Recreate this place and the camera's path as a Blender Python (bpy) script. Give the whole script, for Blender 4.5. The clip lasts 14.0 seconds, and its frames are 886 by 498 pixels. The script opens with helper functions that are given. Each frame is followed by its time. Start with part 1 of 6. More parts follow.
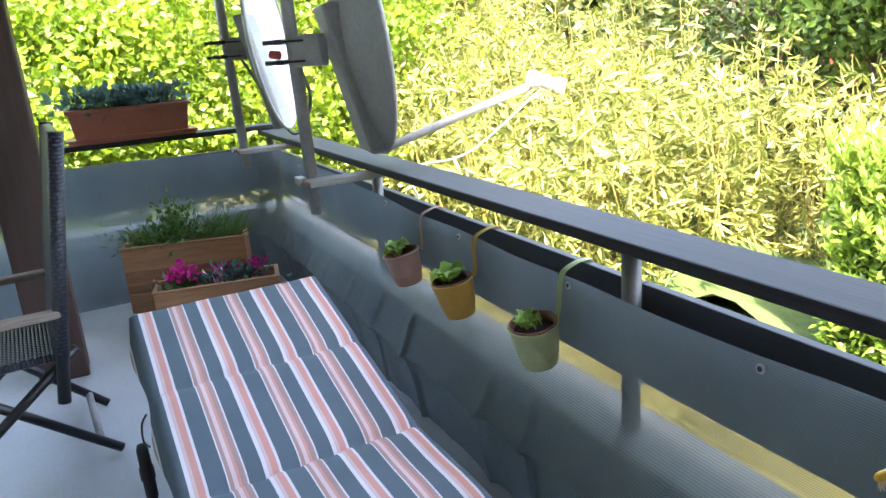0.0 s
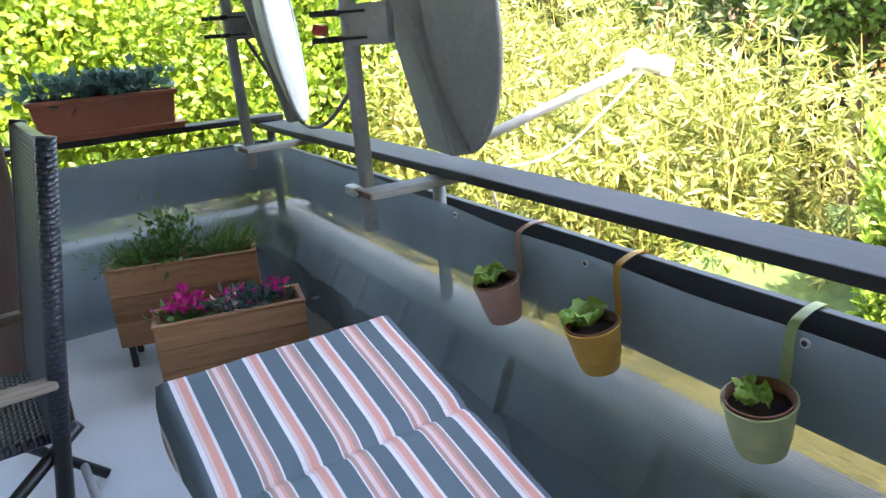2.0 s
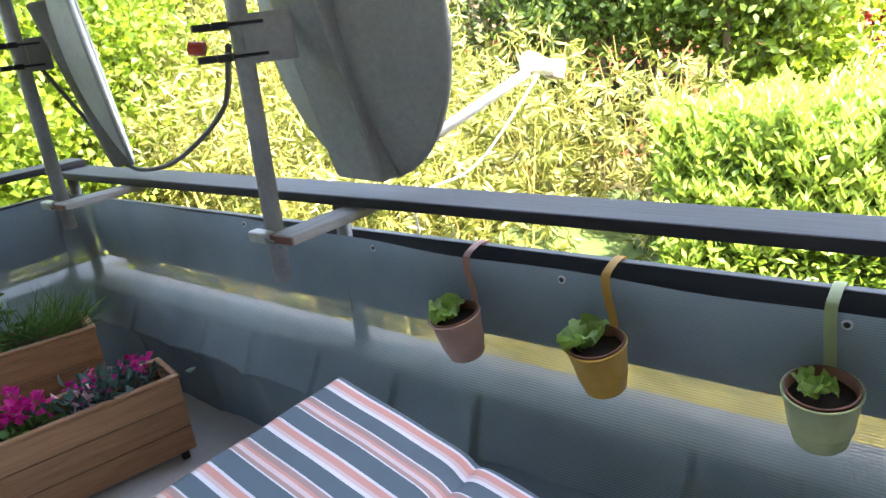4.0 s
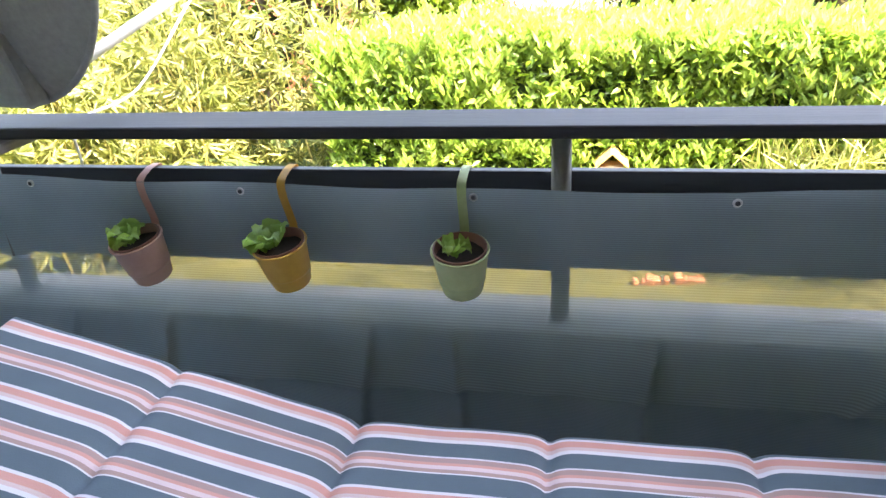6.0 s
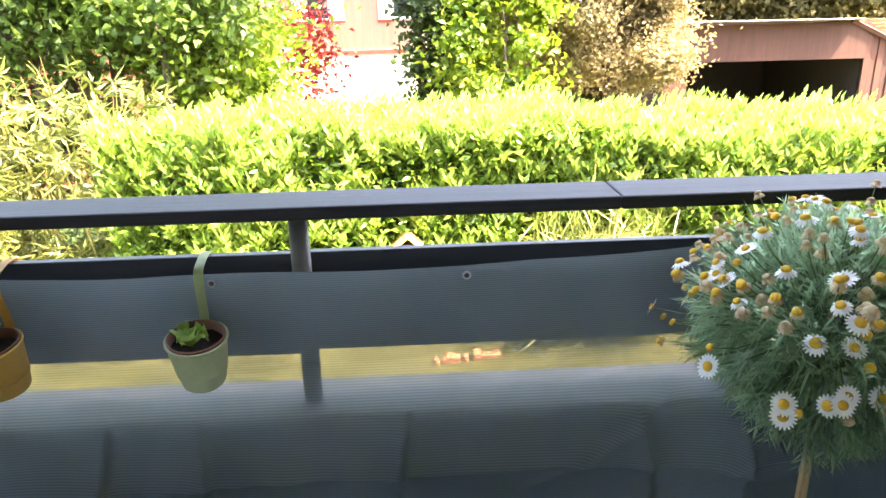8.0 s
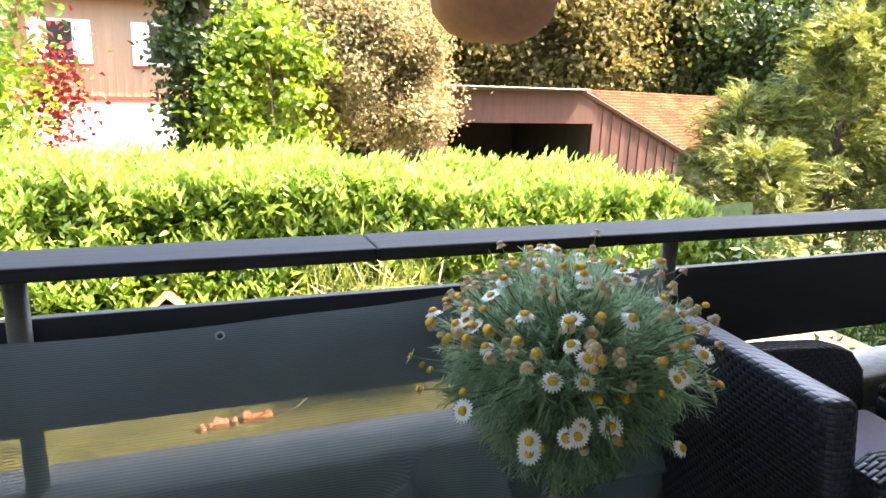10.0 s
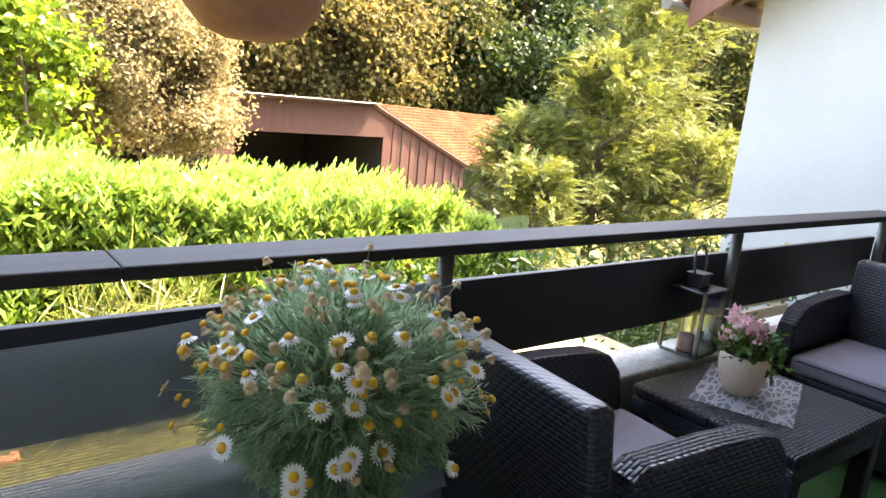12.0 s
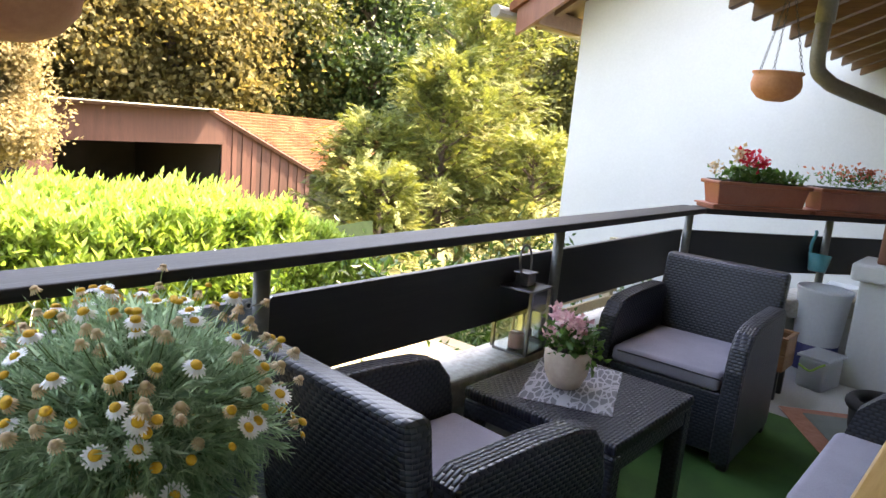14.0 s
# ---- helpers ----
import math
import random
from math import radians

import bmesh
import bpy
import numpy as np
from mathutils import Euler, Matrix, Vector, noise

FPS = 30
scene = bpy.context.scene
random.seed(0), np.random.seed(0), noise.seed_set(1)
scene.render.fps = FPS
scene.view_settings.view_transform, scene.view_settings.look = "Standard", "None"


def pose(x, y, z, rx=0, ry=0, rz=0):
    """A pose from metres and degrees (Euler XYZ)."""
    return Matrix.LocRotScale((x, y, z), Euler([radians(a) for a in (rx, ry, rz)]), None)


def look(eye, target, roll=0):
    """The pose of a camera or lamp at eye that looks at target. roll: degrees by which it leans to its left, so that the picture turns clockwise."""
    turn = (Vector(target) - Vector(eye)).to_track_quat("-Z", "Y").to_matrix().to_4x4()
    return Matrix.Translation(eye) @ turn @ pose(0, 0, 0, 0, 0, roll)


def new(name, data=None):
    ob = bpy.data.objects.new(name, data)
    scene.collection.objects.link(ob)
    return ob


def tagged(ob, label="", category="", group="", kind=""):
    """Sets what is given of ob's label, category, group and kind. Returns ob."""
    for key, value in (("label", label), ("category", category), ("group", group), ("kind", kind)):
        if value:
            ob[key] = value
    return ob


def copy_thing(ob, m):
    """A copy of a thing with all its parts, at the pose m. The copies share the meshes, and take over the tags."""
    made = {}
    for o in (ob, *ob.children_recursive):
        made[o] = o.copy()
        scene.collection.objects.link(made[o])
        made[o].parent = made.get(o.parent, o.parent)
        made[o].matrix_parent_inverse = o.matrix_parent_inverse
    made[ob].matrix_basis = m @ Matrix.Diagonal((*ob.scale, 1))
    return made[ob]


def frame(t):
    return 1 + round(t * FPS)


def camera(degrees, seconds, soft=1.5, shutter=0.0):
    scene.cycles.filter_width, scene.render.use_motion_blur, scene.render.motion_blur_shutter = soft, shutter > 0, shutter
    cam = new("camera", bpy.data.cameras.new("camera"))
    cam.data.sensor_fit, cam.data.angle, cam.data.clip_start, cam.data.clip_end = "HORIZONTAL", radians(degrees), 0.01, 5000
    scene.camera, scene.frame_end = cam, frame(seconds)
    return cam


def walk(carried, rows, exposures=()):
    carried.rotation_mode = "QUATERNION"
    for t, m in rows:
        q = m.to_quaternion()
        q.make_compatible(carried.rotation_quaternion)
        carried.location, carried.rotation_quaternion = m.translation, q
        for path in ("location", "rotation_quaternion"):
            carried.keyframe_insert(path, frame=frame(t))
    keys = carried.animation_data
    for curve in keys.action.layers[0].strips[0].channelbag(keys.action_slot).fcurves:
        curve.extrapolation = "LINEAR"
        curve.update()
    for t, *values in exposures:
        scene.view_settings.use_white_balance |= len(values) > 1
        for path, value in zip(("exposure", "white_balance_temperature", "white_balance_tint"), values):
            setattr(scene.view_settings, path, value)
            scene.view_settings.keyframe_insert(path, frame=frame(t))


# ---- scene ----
cam = camera(64.5, 14.0)
PATH = [
    (0, (1.364, -1.042, 1.324), (-0.361, -0.196, 0.767), -4.3),
    (0.5, (1.203, -1.081, 1.324), (-0.489, -0.192, 0.735), -3.4),
    (1, (1.006, -1.075, 1.318), (-0.711, -0.243, 0.72), -6.0),
    (1.5, (0.841, -1.107, 1.326), (-0.876, -0.284, 0.717), -4.6),
    (2, (0.672, -1.169, 1.325), (-0.974, -0.21, 0.715), -4.5),
    (4.5, (0.132, -1.459, 1.34), (-0.904, 0.113, 0.664), -7.3),
    (5, (0.102, -1.55, 1.35), (-0.692, 0.12, 0.59), -7.0),
    (5.5, (0.2, -1.514, 1.303), (-0.403, 0.215, 0.499), -6.3),
    (6, (0.275, -1.515, 1.312), (-0.145, 0.241, 0.453), -4.0),
    (6.5, (0.369, -1.518, 1.308), (0.073, 0.246, 0.413), -3.7),
    (7, (0.359, -1.555, 1.276), (0.261, 0.287, 0.503), -2.4),
    (7.5, (0.428, -1.523, 1.29), (0.419, 0.353, 0.597), -2.0),
    (10, (0.502, -1.503, 1.287), (1.203, 0.302, 0.787), 2.2),
    (10.5, (0.525, -1.486, 1.291), (1.402, 0.24, 0.789), 2.7),
    (11, (0.543, -1.463, 1.279), (1.535, 0.206, 0.8), 3.8),
    (11.5, (0.561, -1.439, 1.271), (1.688, 0.155, 0.835), 4.9),
    (12, (0.585, -1.45, 1.277), (1.795, 0.085, 0.848), 5.6),
    (12.5, (0.61, -1.457, 1.284), (1.918, -0.004, 0.865), 5.6),
    (13, (0.639, -1.462, 1.285), (2.05, -0.1, 0.893), 6.0),
    (13.5, (0.668, -1.463, 1.286), (2.142, -0.167, 0.903), 5.8),
    (14, (0.687, -1.468, 1.287), (2.2, -0.215, 0.91), 5.3),
]
walk(cam, [(t, look(e, g, r)) for t, e, g, r in PATH],
     exposures=[(0, 4.4, 7800, 14), (2, 4.4, 7800, 14), (4.5, 4.4, 8100, 16), (6, 4.5, 8300, 17), (7.5, 4.65, 8300, 17), (10, 4.02, 8300, 17), (14, 4.08, 9200, 20)])

# ---- world, sun ----
SUN_DIR = Vector((0.50, -0.25, 0.83)).normalized()
world = bpy.data.worlds.new("sky")
scene.world = world
world.use_nodes = True
wn = world.node_tree.nodes
sky = wn.new("ShaderNodeTexSky")
sky.sky_type = "NISHITA"
sky.sun_disc = False
sky.sun_elevation = math.asin(SUN_DIR.z)
sky.sun_rotation = math.atan2(SUN_DIR.x, SUN_DIR.y)
sky.dust_density = 2.0
world.node_tree.links.new(sky.outputs[0], wn["Background"].inputs[0])
wn["Background"].inputs[1].default_value = 0.15
sun = new("sun", bpy.data.lights.new("sun", "SUN"))
sun.data.energy = 2.4
sun.data.angle = radians(0.6)
sun.data.color = (1.0, 0.94, 0.84)
sun.matrix_world = look(SUN_DIR * 30, (0, 0, 0))


# ---- materials ----
def mat_base(name):
    m = bpy.data.materials.new(name)
    m.use_nodes = True
    nt = m.node_tree
    return m, nt, nt.nodes["Principled BSDF"]


def node(nt, kind, **inputs):
    n = nt.nodes.new(kind)
    for k, v in inputs.items():
        n.inputs[k.replace("_", " ")].default_value = v
    return n


def ramp(nt, source, stops, constant=False):
    r = nt.nodes.new("ShaderNodeValToRGB")
    if constant:
        r.color_ramp.interpolation = "CONSTANT"
    els = r.color_ramp.elements
    while len(els) < len(stops):
        els.new(0.5)
    for e, (p, c) in zip(els, stops):
        e.position = p
        e.color = (*c, 1)
    nt.links.new(source, r.inputs[0])
    return r.outputs[0]


def surface(name, dark, light, scale=6.0, rough=0.6, metal=0.0, bump=0.15, grain=60.0, stretch=(1, 1, 1), spec=0.5, piece=0.0):
    """Mottled paint or stone: two noises for colour and relief."""
    m, nt, b = mat_base(name)
    co = nt.nodes.new("ShaderNodeTexCoord")
    mp = node(nt, "ShaderNodeMapping", Scale=stretch)
    nt.links.new(co.outputs["Object"], mp.inputs[0])
    n1 = node(nt, "ShaderNodeTexNoise", Scale=scale, Detail=5.0, Roughness=0.6)
    n2 = node(nt, "ShaderNodeTexNoise", Scale=grain, Detail=3.0, Roughness=0.6)
    nt.links.new(mp.outputs[0], n1.inputs["Vector"])
    nt.links.new(mp.outputs[0], n2.inputs["Vector"])
    mix = node(nt, "ShaderNodeMath")
    mix.operation = "MULTIPLY_ADD"
    nt.links.new(n2.outputs[0], mix.inputs[0])
    mix.inputs[1].default_value = 0.45
    add = node(nt, "ShaderNodeMath")
    add.operation = "MULTIPLY"
    add.inputs[1].default_value = 0.55
    nt.links.new(n1.outputs[0], add.inputs[0])
    nt.links.new(add.outputs[0], mix.inputs[2])
    out = mix.outputs[0]
    if piece:
        info = nt.nodes.new("ShaderNodeObjectInfo")
        pm = node(nt, "ShaderNodeMath")
        pm.operation = "MULTIPLY_ADD"
        pm.inputs[1].default_value = piece
        nt.links.new(info.outputs["Random"], pm.inputs[0])
        nt.links.new(out, pm.inputs[2])
        sub = node(nt, "ShaderNodeMath")
        sub.operation = "SUBTRACT"
        sub.inputs[1].default_value = piece / 2
        nt.links.new(pm.outputs[0], sub.inputs[0])
        out = sub.outputs[0]
    nt.links.new(ramp(nt, out, [(0.3, dark), (0.7, light)]), b.inputs["Base Color"])
    b.inputs["Roughness"].default_value = rough
    b.inputs["Metallic"].default_value = metal
    b.inputs["Specular IOR Level"].default_value = spec
    if bump:
        bp = node(nt, "ShaderNodeBump", Strength=bump, Distance=0.004)
        nt.links.new(out, bp.inputs["Height"])
        nt.links.new(bp.outputs[0], b.inputs["Normal"])
    return m


def leaf_mat(name, dark, mid, light, translucent=0.45, rough=0.45, patch=2.2, own=0.5):
    """Leaves that differ one by one and, more softly, from one part of the crown to another."""
    m, nt, b = mat_base(name)
    g = nt.nodes.new("ShaderNodeNewGeometry")
    co = nt.nodes.new("ShaderNodeTexCoord")
    n1 = node(nt, "ShaderNodeTexNoise", Scale=patch, Detail=3.0)
    nt.links.new(co.outputs["Object"], n1.inputs["Vector"])
    mr = node(nt, "ShaderNodeMapRange")
    mr.inputs["From Min"].default_value, mr.inputs["From Max"].default_value = 0.32, 0.68
    mr.inputs["To Min"].default_value, mr.inputs["To Max"].default_value = 0.0, 1.0 - own
    nt.links.new(n1.outputs[0], mr.inputs[0])
    ad = node(nt, "ShaderNodeMath")
    ad.operation = "MULTIPLY_ADD"
    ad.inputs[1].default_value = own
    nt.links.new(g.outputs["Random Per Island"], ad.inputs[0])
    nt.links.new(mr.outputs[0], ad.inputs[2])
    col = ramp(nt, ad.outputs[0], [(0.0, dark), (0.5, mid), (1.0, light)])
    nt.links.new(col, b.inputs["Base Color"])
    b.inputs["Roughness"].default_value = rough
    tr = nt.nodes.new("ShaderNodeBsdfTranslucent")
    hs = node(nt, "ShaderNodeHueSaturation", Hue=0.485, Saturation=1.05, Value=1.35)
    nt.links.new(col, hs.inputs["Color"])
    nt.links.new(hs.outputs[0], tr.inputs["Color"])
    mx = nt.nodes.new("ShaderNodeMixShader")
    mx.inputs[0].default_value = translucent
    nt.links.new(b.outputs[0], mx.inputs[1])
    nt.links.new(tr.outputs[0], mx.inputs[2])
    nt.links.new(mx.outputs[0], nt.nodes["Material Output"].inputs[0])
    return m


def weave_mat(name, horizontal):
    """Moulded rattan: flat strands that pass over and under each other."""
    m, nt, b = mat_base(name)
    co = nt.nodes.new("ShaderNodeTexCoord")
    sp = nt.nodes.new("ShaderNodeSeparateXYZ")
    nt.links.new(co.outputs["Object"], sp.inputs[0])

    def mth(op, a, c=None, val=None):
        n = nt.nodes.new("ShaderNodeMath")
        n.operation = op
        nt.links.new(a, n.inputs[0])
        if c is not None:
            nt.links.new(c, n.inputs[1])
        elif val is not None:
            n.inputs[1].default_value = val
        return n.outputs[0]
    if horizontal:
        u, v = sp.outputs[0], sp.outputs[1]
    else:
        u, v = mth("ADD", sp.outputs[0], sp.outputs[1]), sp.outputs[2]
    us = mth("MULTIPLY", u, val=1 / 0.026)
    vs = mth("MULTIPLY", v, val=1 / 0.0125)
    row = mth("FLOOR", vs)
    shift = mth("MULTIPLY", row, val=0.5)
    uu = mth("ADD", us, shift)
    fu = mth("FRACT", uu)
    fv = mth("FRACT", vs)
    pu = mth("SINE", mth("MULTIPLY", fu, val=math.pi))
    pv = mth("SINE", mth("MULTIPLY", fv, val=math.pi))
    h = mth("MULTIPLY", mth("POWER", pu, val=0.6), mth("POWER", pv, val=0.6))
    # colour darkens with depth too, painting shade into the gaps between strands
    nt.links.new(ramp(nt, h, [(0.1, (0.003, 0.004, 0.006)), (0.75, (0.030, 0.035, 0.050))]), b.inputs["Base Color"])
    b.inputs["Roughness"].default_value = 0.30 if horizontal else 0.36
    bp = node(nt, "ShaderNodeBump", Strength=0.9 if horizontal else 0.75, Distance=0.005 if horizontal else 0.0025)
    nt.links.new(h, bp.inputs["Height"])
    nt.links.new(bp.outputs[0], b.inputs["Normal"])
    return m


def screen_mat():
    """Knitted privacy screen: opaque threads with open holes between them."""
    m, nt, b = mat_base("screen_fabric")
    co = nt.nodes.new("ShaderNodeTexCoord")
    n1 = node(nt, "ShaderNodeTexNoise", Scale=3.0, Detail=4.0)
    nt.links.new(co.outputs["Object"], n1.inputs["Vector"])
    nt.links.new(ramp(nt, n1.outputs[0], [(0.3, (0.210, 0.278, 0.316)), (0.7, (0.292, 0.370, 0.412))]), b.inputs["Base Color"])
    b.inputs["Roughness"].default_value = 0.9
    b.inputs["Specular IOR Level"].default_value = 0.15
    wv = node(nt, "ShaderNodeTexWave", Scale=60.0, Distortion=0.0, Detail=0.0)
    wv.bands_direction = "Z"
    nt.links.new(co.outputs["Object"], wv.inputs["Vector"])
    bp = node(nt, "ShaderNodeBump", Strength=0.15, Distance=0.001)
    nt.links.new(wv.outputs[0], bp.inputs["Height"])
    nt.links.new(bp.outputs[0], b.inputs["Normal"])
    tl = nt.nodes.new("ShaderNodeBsdfTranslucent")
    tl.inputs[0].default_value = (0.16, 0.17, 0.17, 1)
    mx = nt.nodes.new("ShaderNodeMixShader")
    mx.inputs[0].default_value = 0.22
    nt.links.new(b.outputs[0], mx.inputs[1])
    nt.links.new(tl.outputs[0], mx.inputs[2])
    tp = nt.nodes.new("ShaderNodeBsdfTransparent")
    hole = nt.nodes.new("ShaderNodeMath")
    hole.operation = "MULTIPLY_ADD"
    hole.inputs[1].default_value = 0.25
    hole.inputs[2].default_value = 0.06
    nt.links.new(wv.outputs[0], hole.inputs[0])
    mh = nt.nodes.new("ShaderNodeMixShader")
    nt.links.new(hole.outputs[0], mh.inputs[0])
    nt.links.new(mx.outputs[0], mh.inputs[1])
    nt.links.new(tp.outputs[0], mh.inputs[2])
    nt.links.new(mh.outputs[0], nt.nodes["Material Output"].inputs[0])
    return m


def stripe_mat():
    """Woven cushion cover with stripes along its length, by the place across its width."""
    m, nt, b = mat_base("striped_cotton")
    co = nt.nodes.new("ShaderNodeTexCoord")
    sp = nt.nodes.new("ShaderNodeSeparateXYZ")
    nt.links.new(co.outputs["Object"], sp.inputs[0])
    f1 = nt.nodes.new("ShaderNodeMath")
    f1.operation = "MULTIPLY_ADD"
    f1.inputs[1].default_value = -1 / 0.176
    f1.inputs[2].default_value = 0.04
    nt.links.new(sp.outputs[1], f1.inputs[0])
    f2 = nt.nodes.new("ShaderNodeMath")
    f2.operation = "FRACT"
    nt.links.new(f1.outputs[0], f2.inputs[0])
    blue, white, pink, rose = (0.085, 0.125, 0.150), (0.66, 0.63, 0.66), (0.62, 0.295, 0.245), (0.40, 0.255, 0.225)
    col = ramp(nt, f2.outputs[0], [
        (0.0, blue), (0.235, white), (0.275, pink), (0.37, (0.62, 0.45, 0.44)), (0.42, white), (0.475, blue),
        (0.70, white), (0.725, rose), (0.80, pink), (0.84, (0.66, 0.5, 0.5)), (0.90, rose), (0.955, white), (0.975, blue)], constant=True)
    n2 = node(nt, "ShaderNodeTexNoise", Scale=9.0, Detail=4.0)
    nt.links.new(co.outputs["Object"], n2.inputs["Vector"])
    hs = node(nt, "ShaderNodeHueSaturation")
    mr = node(nt, "ShaderNodeMapRange")
    mr.inputs["To Min"].default_value, mr.inputs["To Max"].default_value = 0.85, 1.12
    nt.links.new(n2.outputs[0], mr.inputs[0])
    nt.links.new(mr.outputs[0], hs.inputs["Value"])
    nt.links.new(col, hs.inputs["Color"])
    nt.links.new(hs.outputs[0], b.inputs["Base Color"])
    b.inputs["Roughness"].default_value = 0.85
    n3 = node(nt, "ShaderNodeTexNoise", Scale=420.0, Detail=2.0)
    nt.links.new(co.outputs["Object"], n3.inputs["Vector"])
    bp = node(nt, "ShaderNodeBump", Strength=0.25, Distance=0.002)
    nt.links.new(n3.outputs[0], bp.inputs["Height"])
    nt.links.new(bp.outputs[0], b.inputs["Normal"])
    return m


def glass_mat(name, tint=(0.9, 0.95, 0.93)):
    m, nt, b = mat_base(name)
    b.inputs["Base Color"].default_value = (*tint, 1)
    b.inputs["Transmission Weight"].default_value = 1.0
    b.inputs["Roughness"].default_value = 0.02
    b.inputs["IOR"].default_value = 1.45
    return m


def leafprint_mat():
    """Grey table mat with a printed pattern of long leaves."""
    m, nt, b = mat_base("leaf_print_cloth")
    co = nt.nodes.new("ShaderNodeTexCoord")
    mp = node(nt, "ShaderNodeMapping", Scale=(1.0, 3.2, 1.0), Rotation=(0, 0, 0.7))
    nt.links.new(co.outputs["Object"], mp.inputs[0])
    vo = node(nt, "ShaderNodeTexVoronoi", Scale=15.0)
    vo.feature = "DISTANCE_TO_EDGE"
    nt.links.new(mp.outputs[0], vo.inputs["Vector"])
    nt.links.new(ramp(nt, vo.outputs[0], [(0.0, (0.34, 0.34, 0.36)), (0.10, (0.12, 0.125, 0.135))], constant=True), b.inputs["Base Color"])
    b.inputs["Roughness"].default_value = 0.8
    return m


M = {}
M["rail"] = surface("dark_painted_wood", (0.009, 0.009, 0.010), (0.028, 0.026, 0.028), 3, 0.58, spec=0.28, bump=0.5, grain=22, stretch=(0.25, 6, 6))
M["board"] = surface("black_stained_board", (0.006, 0.006, 0.007), (0.014, 0.013, 0.013), 3, 0.5, bump=0.35, grain=26, stretch=(0.3, 6, 6))
M["pipe"] = surface("galvanised_pipe", (0.10, 0.105, 0.10), (0.17, 0.17, 0.16), 9, 0.5, metal=0.3, bump=0.1)
M["screen"] = screen_mat()
M["eyelet"] = surface("nickel", (0.4, 0.4, 0.4), (0.6, 0.6, 0.6), 20, 0.3, metal=1.0, bump=0)
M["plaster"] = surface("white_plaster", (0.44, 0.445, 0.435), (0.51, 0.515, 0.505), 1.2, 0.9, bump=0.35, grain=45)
# plaster brightened so that the unseen house wall reflects light forward
M["bounceplaster"] = surface("bounce_white_house_plaster", (0.80, 0.80, 0.79), (0.86, 0.86, 0.85), 1.2, 0.9, bump=0.35, grain=45)
M["cap"] = surface("weathered_white_stone", (0.20, 0.19, 0.155), (0.50, 0.485, 0.44), 5, 0.7, bump=0.3, grain=40)
M["parapet"] = surface("grey_render", (0.30, 0.30, 0.29), (0.46, 0.46, 0.44), 4, 0.9, bump=0.3)
M["floor"] = surface("pale_grey_floor_paint", (0.46, 0.48, 0.49), (0.60, 0.62, 0.63), 2.2, 0.45, bump=0.12, grain=80)
M["turf"] = surface("green_turf", (0.014, 0.065, 0.014), (0.045, 0.16, 0.03), 5, 0.9, bump=0.8, grain=400)
M["rug"] = surface("grey_green_rug", (0.12, 0.15, 0.13), (0.20, 0.23, 0.21), 6, 0.95, bump=0.5, grain=300)
M["rugedge"] = surface("terracotta_rug_border", (0.30, 0.12, 0.07), (0.50, 0.25, 0.17), 30, 0.95, bump=0.5, grain=300)
M["stripe"] = stripe_mat()
M["cushion"] = surface("grey_lilac_cushion", (0.20, 0.19, 0.23), (0.29, 0.28, 0.33), 5, 0.9, bump=0.25, grain=250)
M["cushionside"] = surface("dark_cushion_piping", (0.03, 0.03, 0.035), (0.05, 0.05, 0.055), 20, 0.9)
M["weave_v"] = weave_mat("rattan_upright", False)
M["weave_h"] = weave_mat("rattan_flat", True)
M["blackmetal"] = surface("black_powder_coat", (0.008, 0.008, 0.009), (0.02, 0.02, 0.022), 12, 0.4, bump=0.05)
M["rubber"] = surface("black_rubber", (0.01, 0.01, 0.01), (0.02, 0.02, 0.02), 12, 0.8)
M["armwood"] = surface("weathered_teak", (0.16, 0.12, 0.09), (0.34, 0.27, 0.22), 5, 0.6, grain=25, stretch=(6, 0.5, 6), bump=0.4)
M["brownpost"] = surface("brown_stained_timber", (0.035, 0.020, 0.015), (0.085, 0.045, 0.032), 3, 0.55, grain=22, stretch=(6, 6, 0.3), bump=0.4)
M["redbrown"] = surface("red_brown_timber", (0.12, 0.045, 0.028), (0.22, 0.085, 0.05), 3, 0.55, grain=22, stretch=(6, 6, 0.3), bump=0.4)
M["bamboo"] = surface("oiled_wood_planks", (0.20, 0.095, 0.04), (0.40, 0.21, 0.10), 4, 0.5, grain=20, stretch=(5, 0.5, 8), bump=0.3, piece=0.25)
M["tan"] = surface("varnished_pine", (0.50, 0.29, 0.10), (0.66, 0.42, 0.18), 4, 0.35, grain=16, stretch=(0.5, 6, 6), bump=0.15)
M["soil"] = surface("potting_soil", (0.010, 0.007, 0.005), (0.045, 0.03, 0.02), 60, 0.95, bump=1.0, grain=250)
M["terra_plastic"] = surface("terracotta_plastic", (0.26, 0.075, 0.04), (0.36, 0.12, 0.07), 6, 0.42, bump=0.1)
M["clay"] = surface("terracotta_clay", (0.40, 0.16, 0.075), (0.55, 0.25, 0.13), 5, 0.75, bump=0.2)
M["innerpot"] = surface("brown_nursery_pot", (0.16, 0.06, 0.035), (0.22, 0.09, 0.05), 8, 0.5, bump=0)
M["pot_pink"] = surface("dusty_pink_enamel", (0.46, 0.26, 0.21), (0.55, 0.33, 0.27), 5, 0.5, bump=0.05)
M["pot_ochre"] = surface("ochre_enamel", (0.50, 0.27, 0.045), (0.60, 0.35, 0.07), 5, 0.5, bump=0.05)
M["pot_green"] = surface("sage_green_enamel", (0.37, 0.43, 0.21), (0.47, 0.53, 0.28), 5, 0.5, bump=0.05)
M["dish"] = surface("grey_dish_coating", (0.42, 0.46, 0.48), (0.58, 0.61, 0.62), 3, 0.5, bump=0.05)
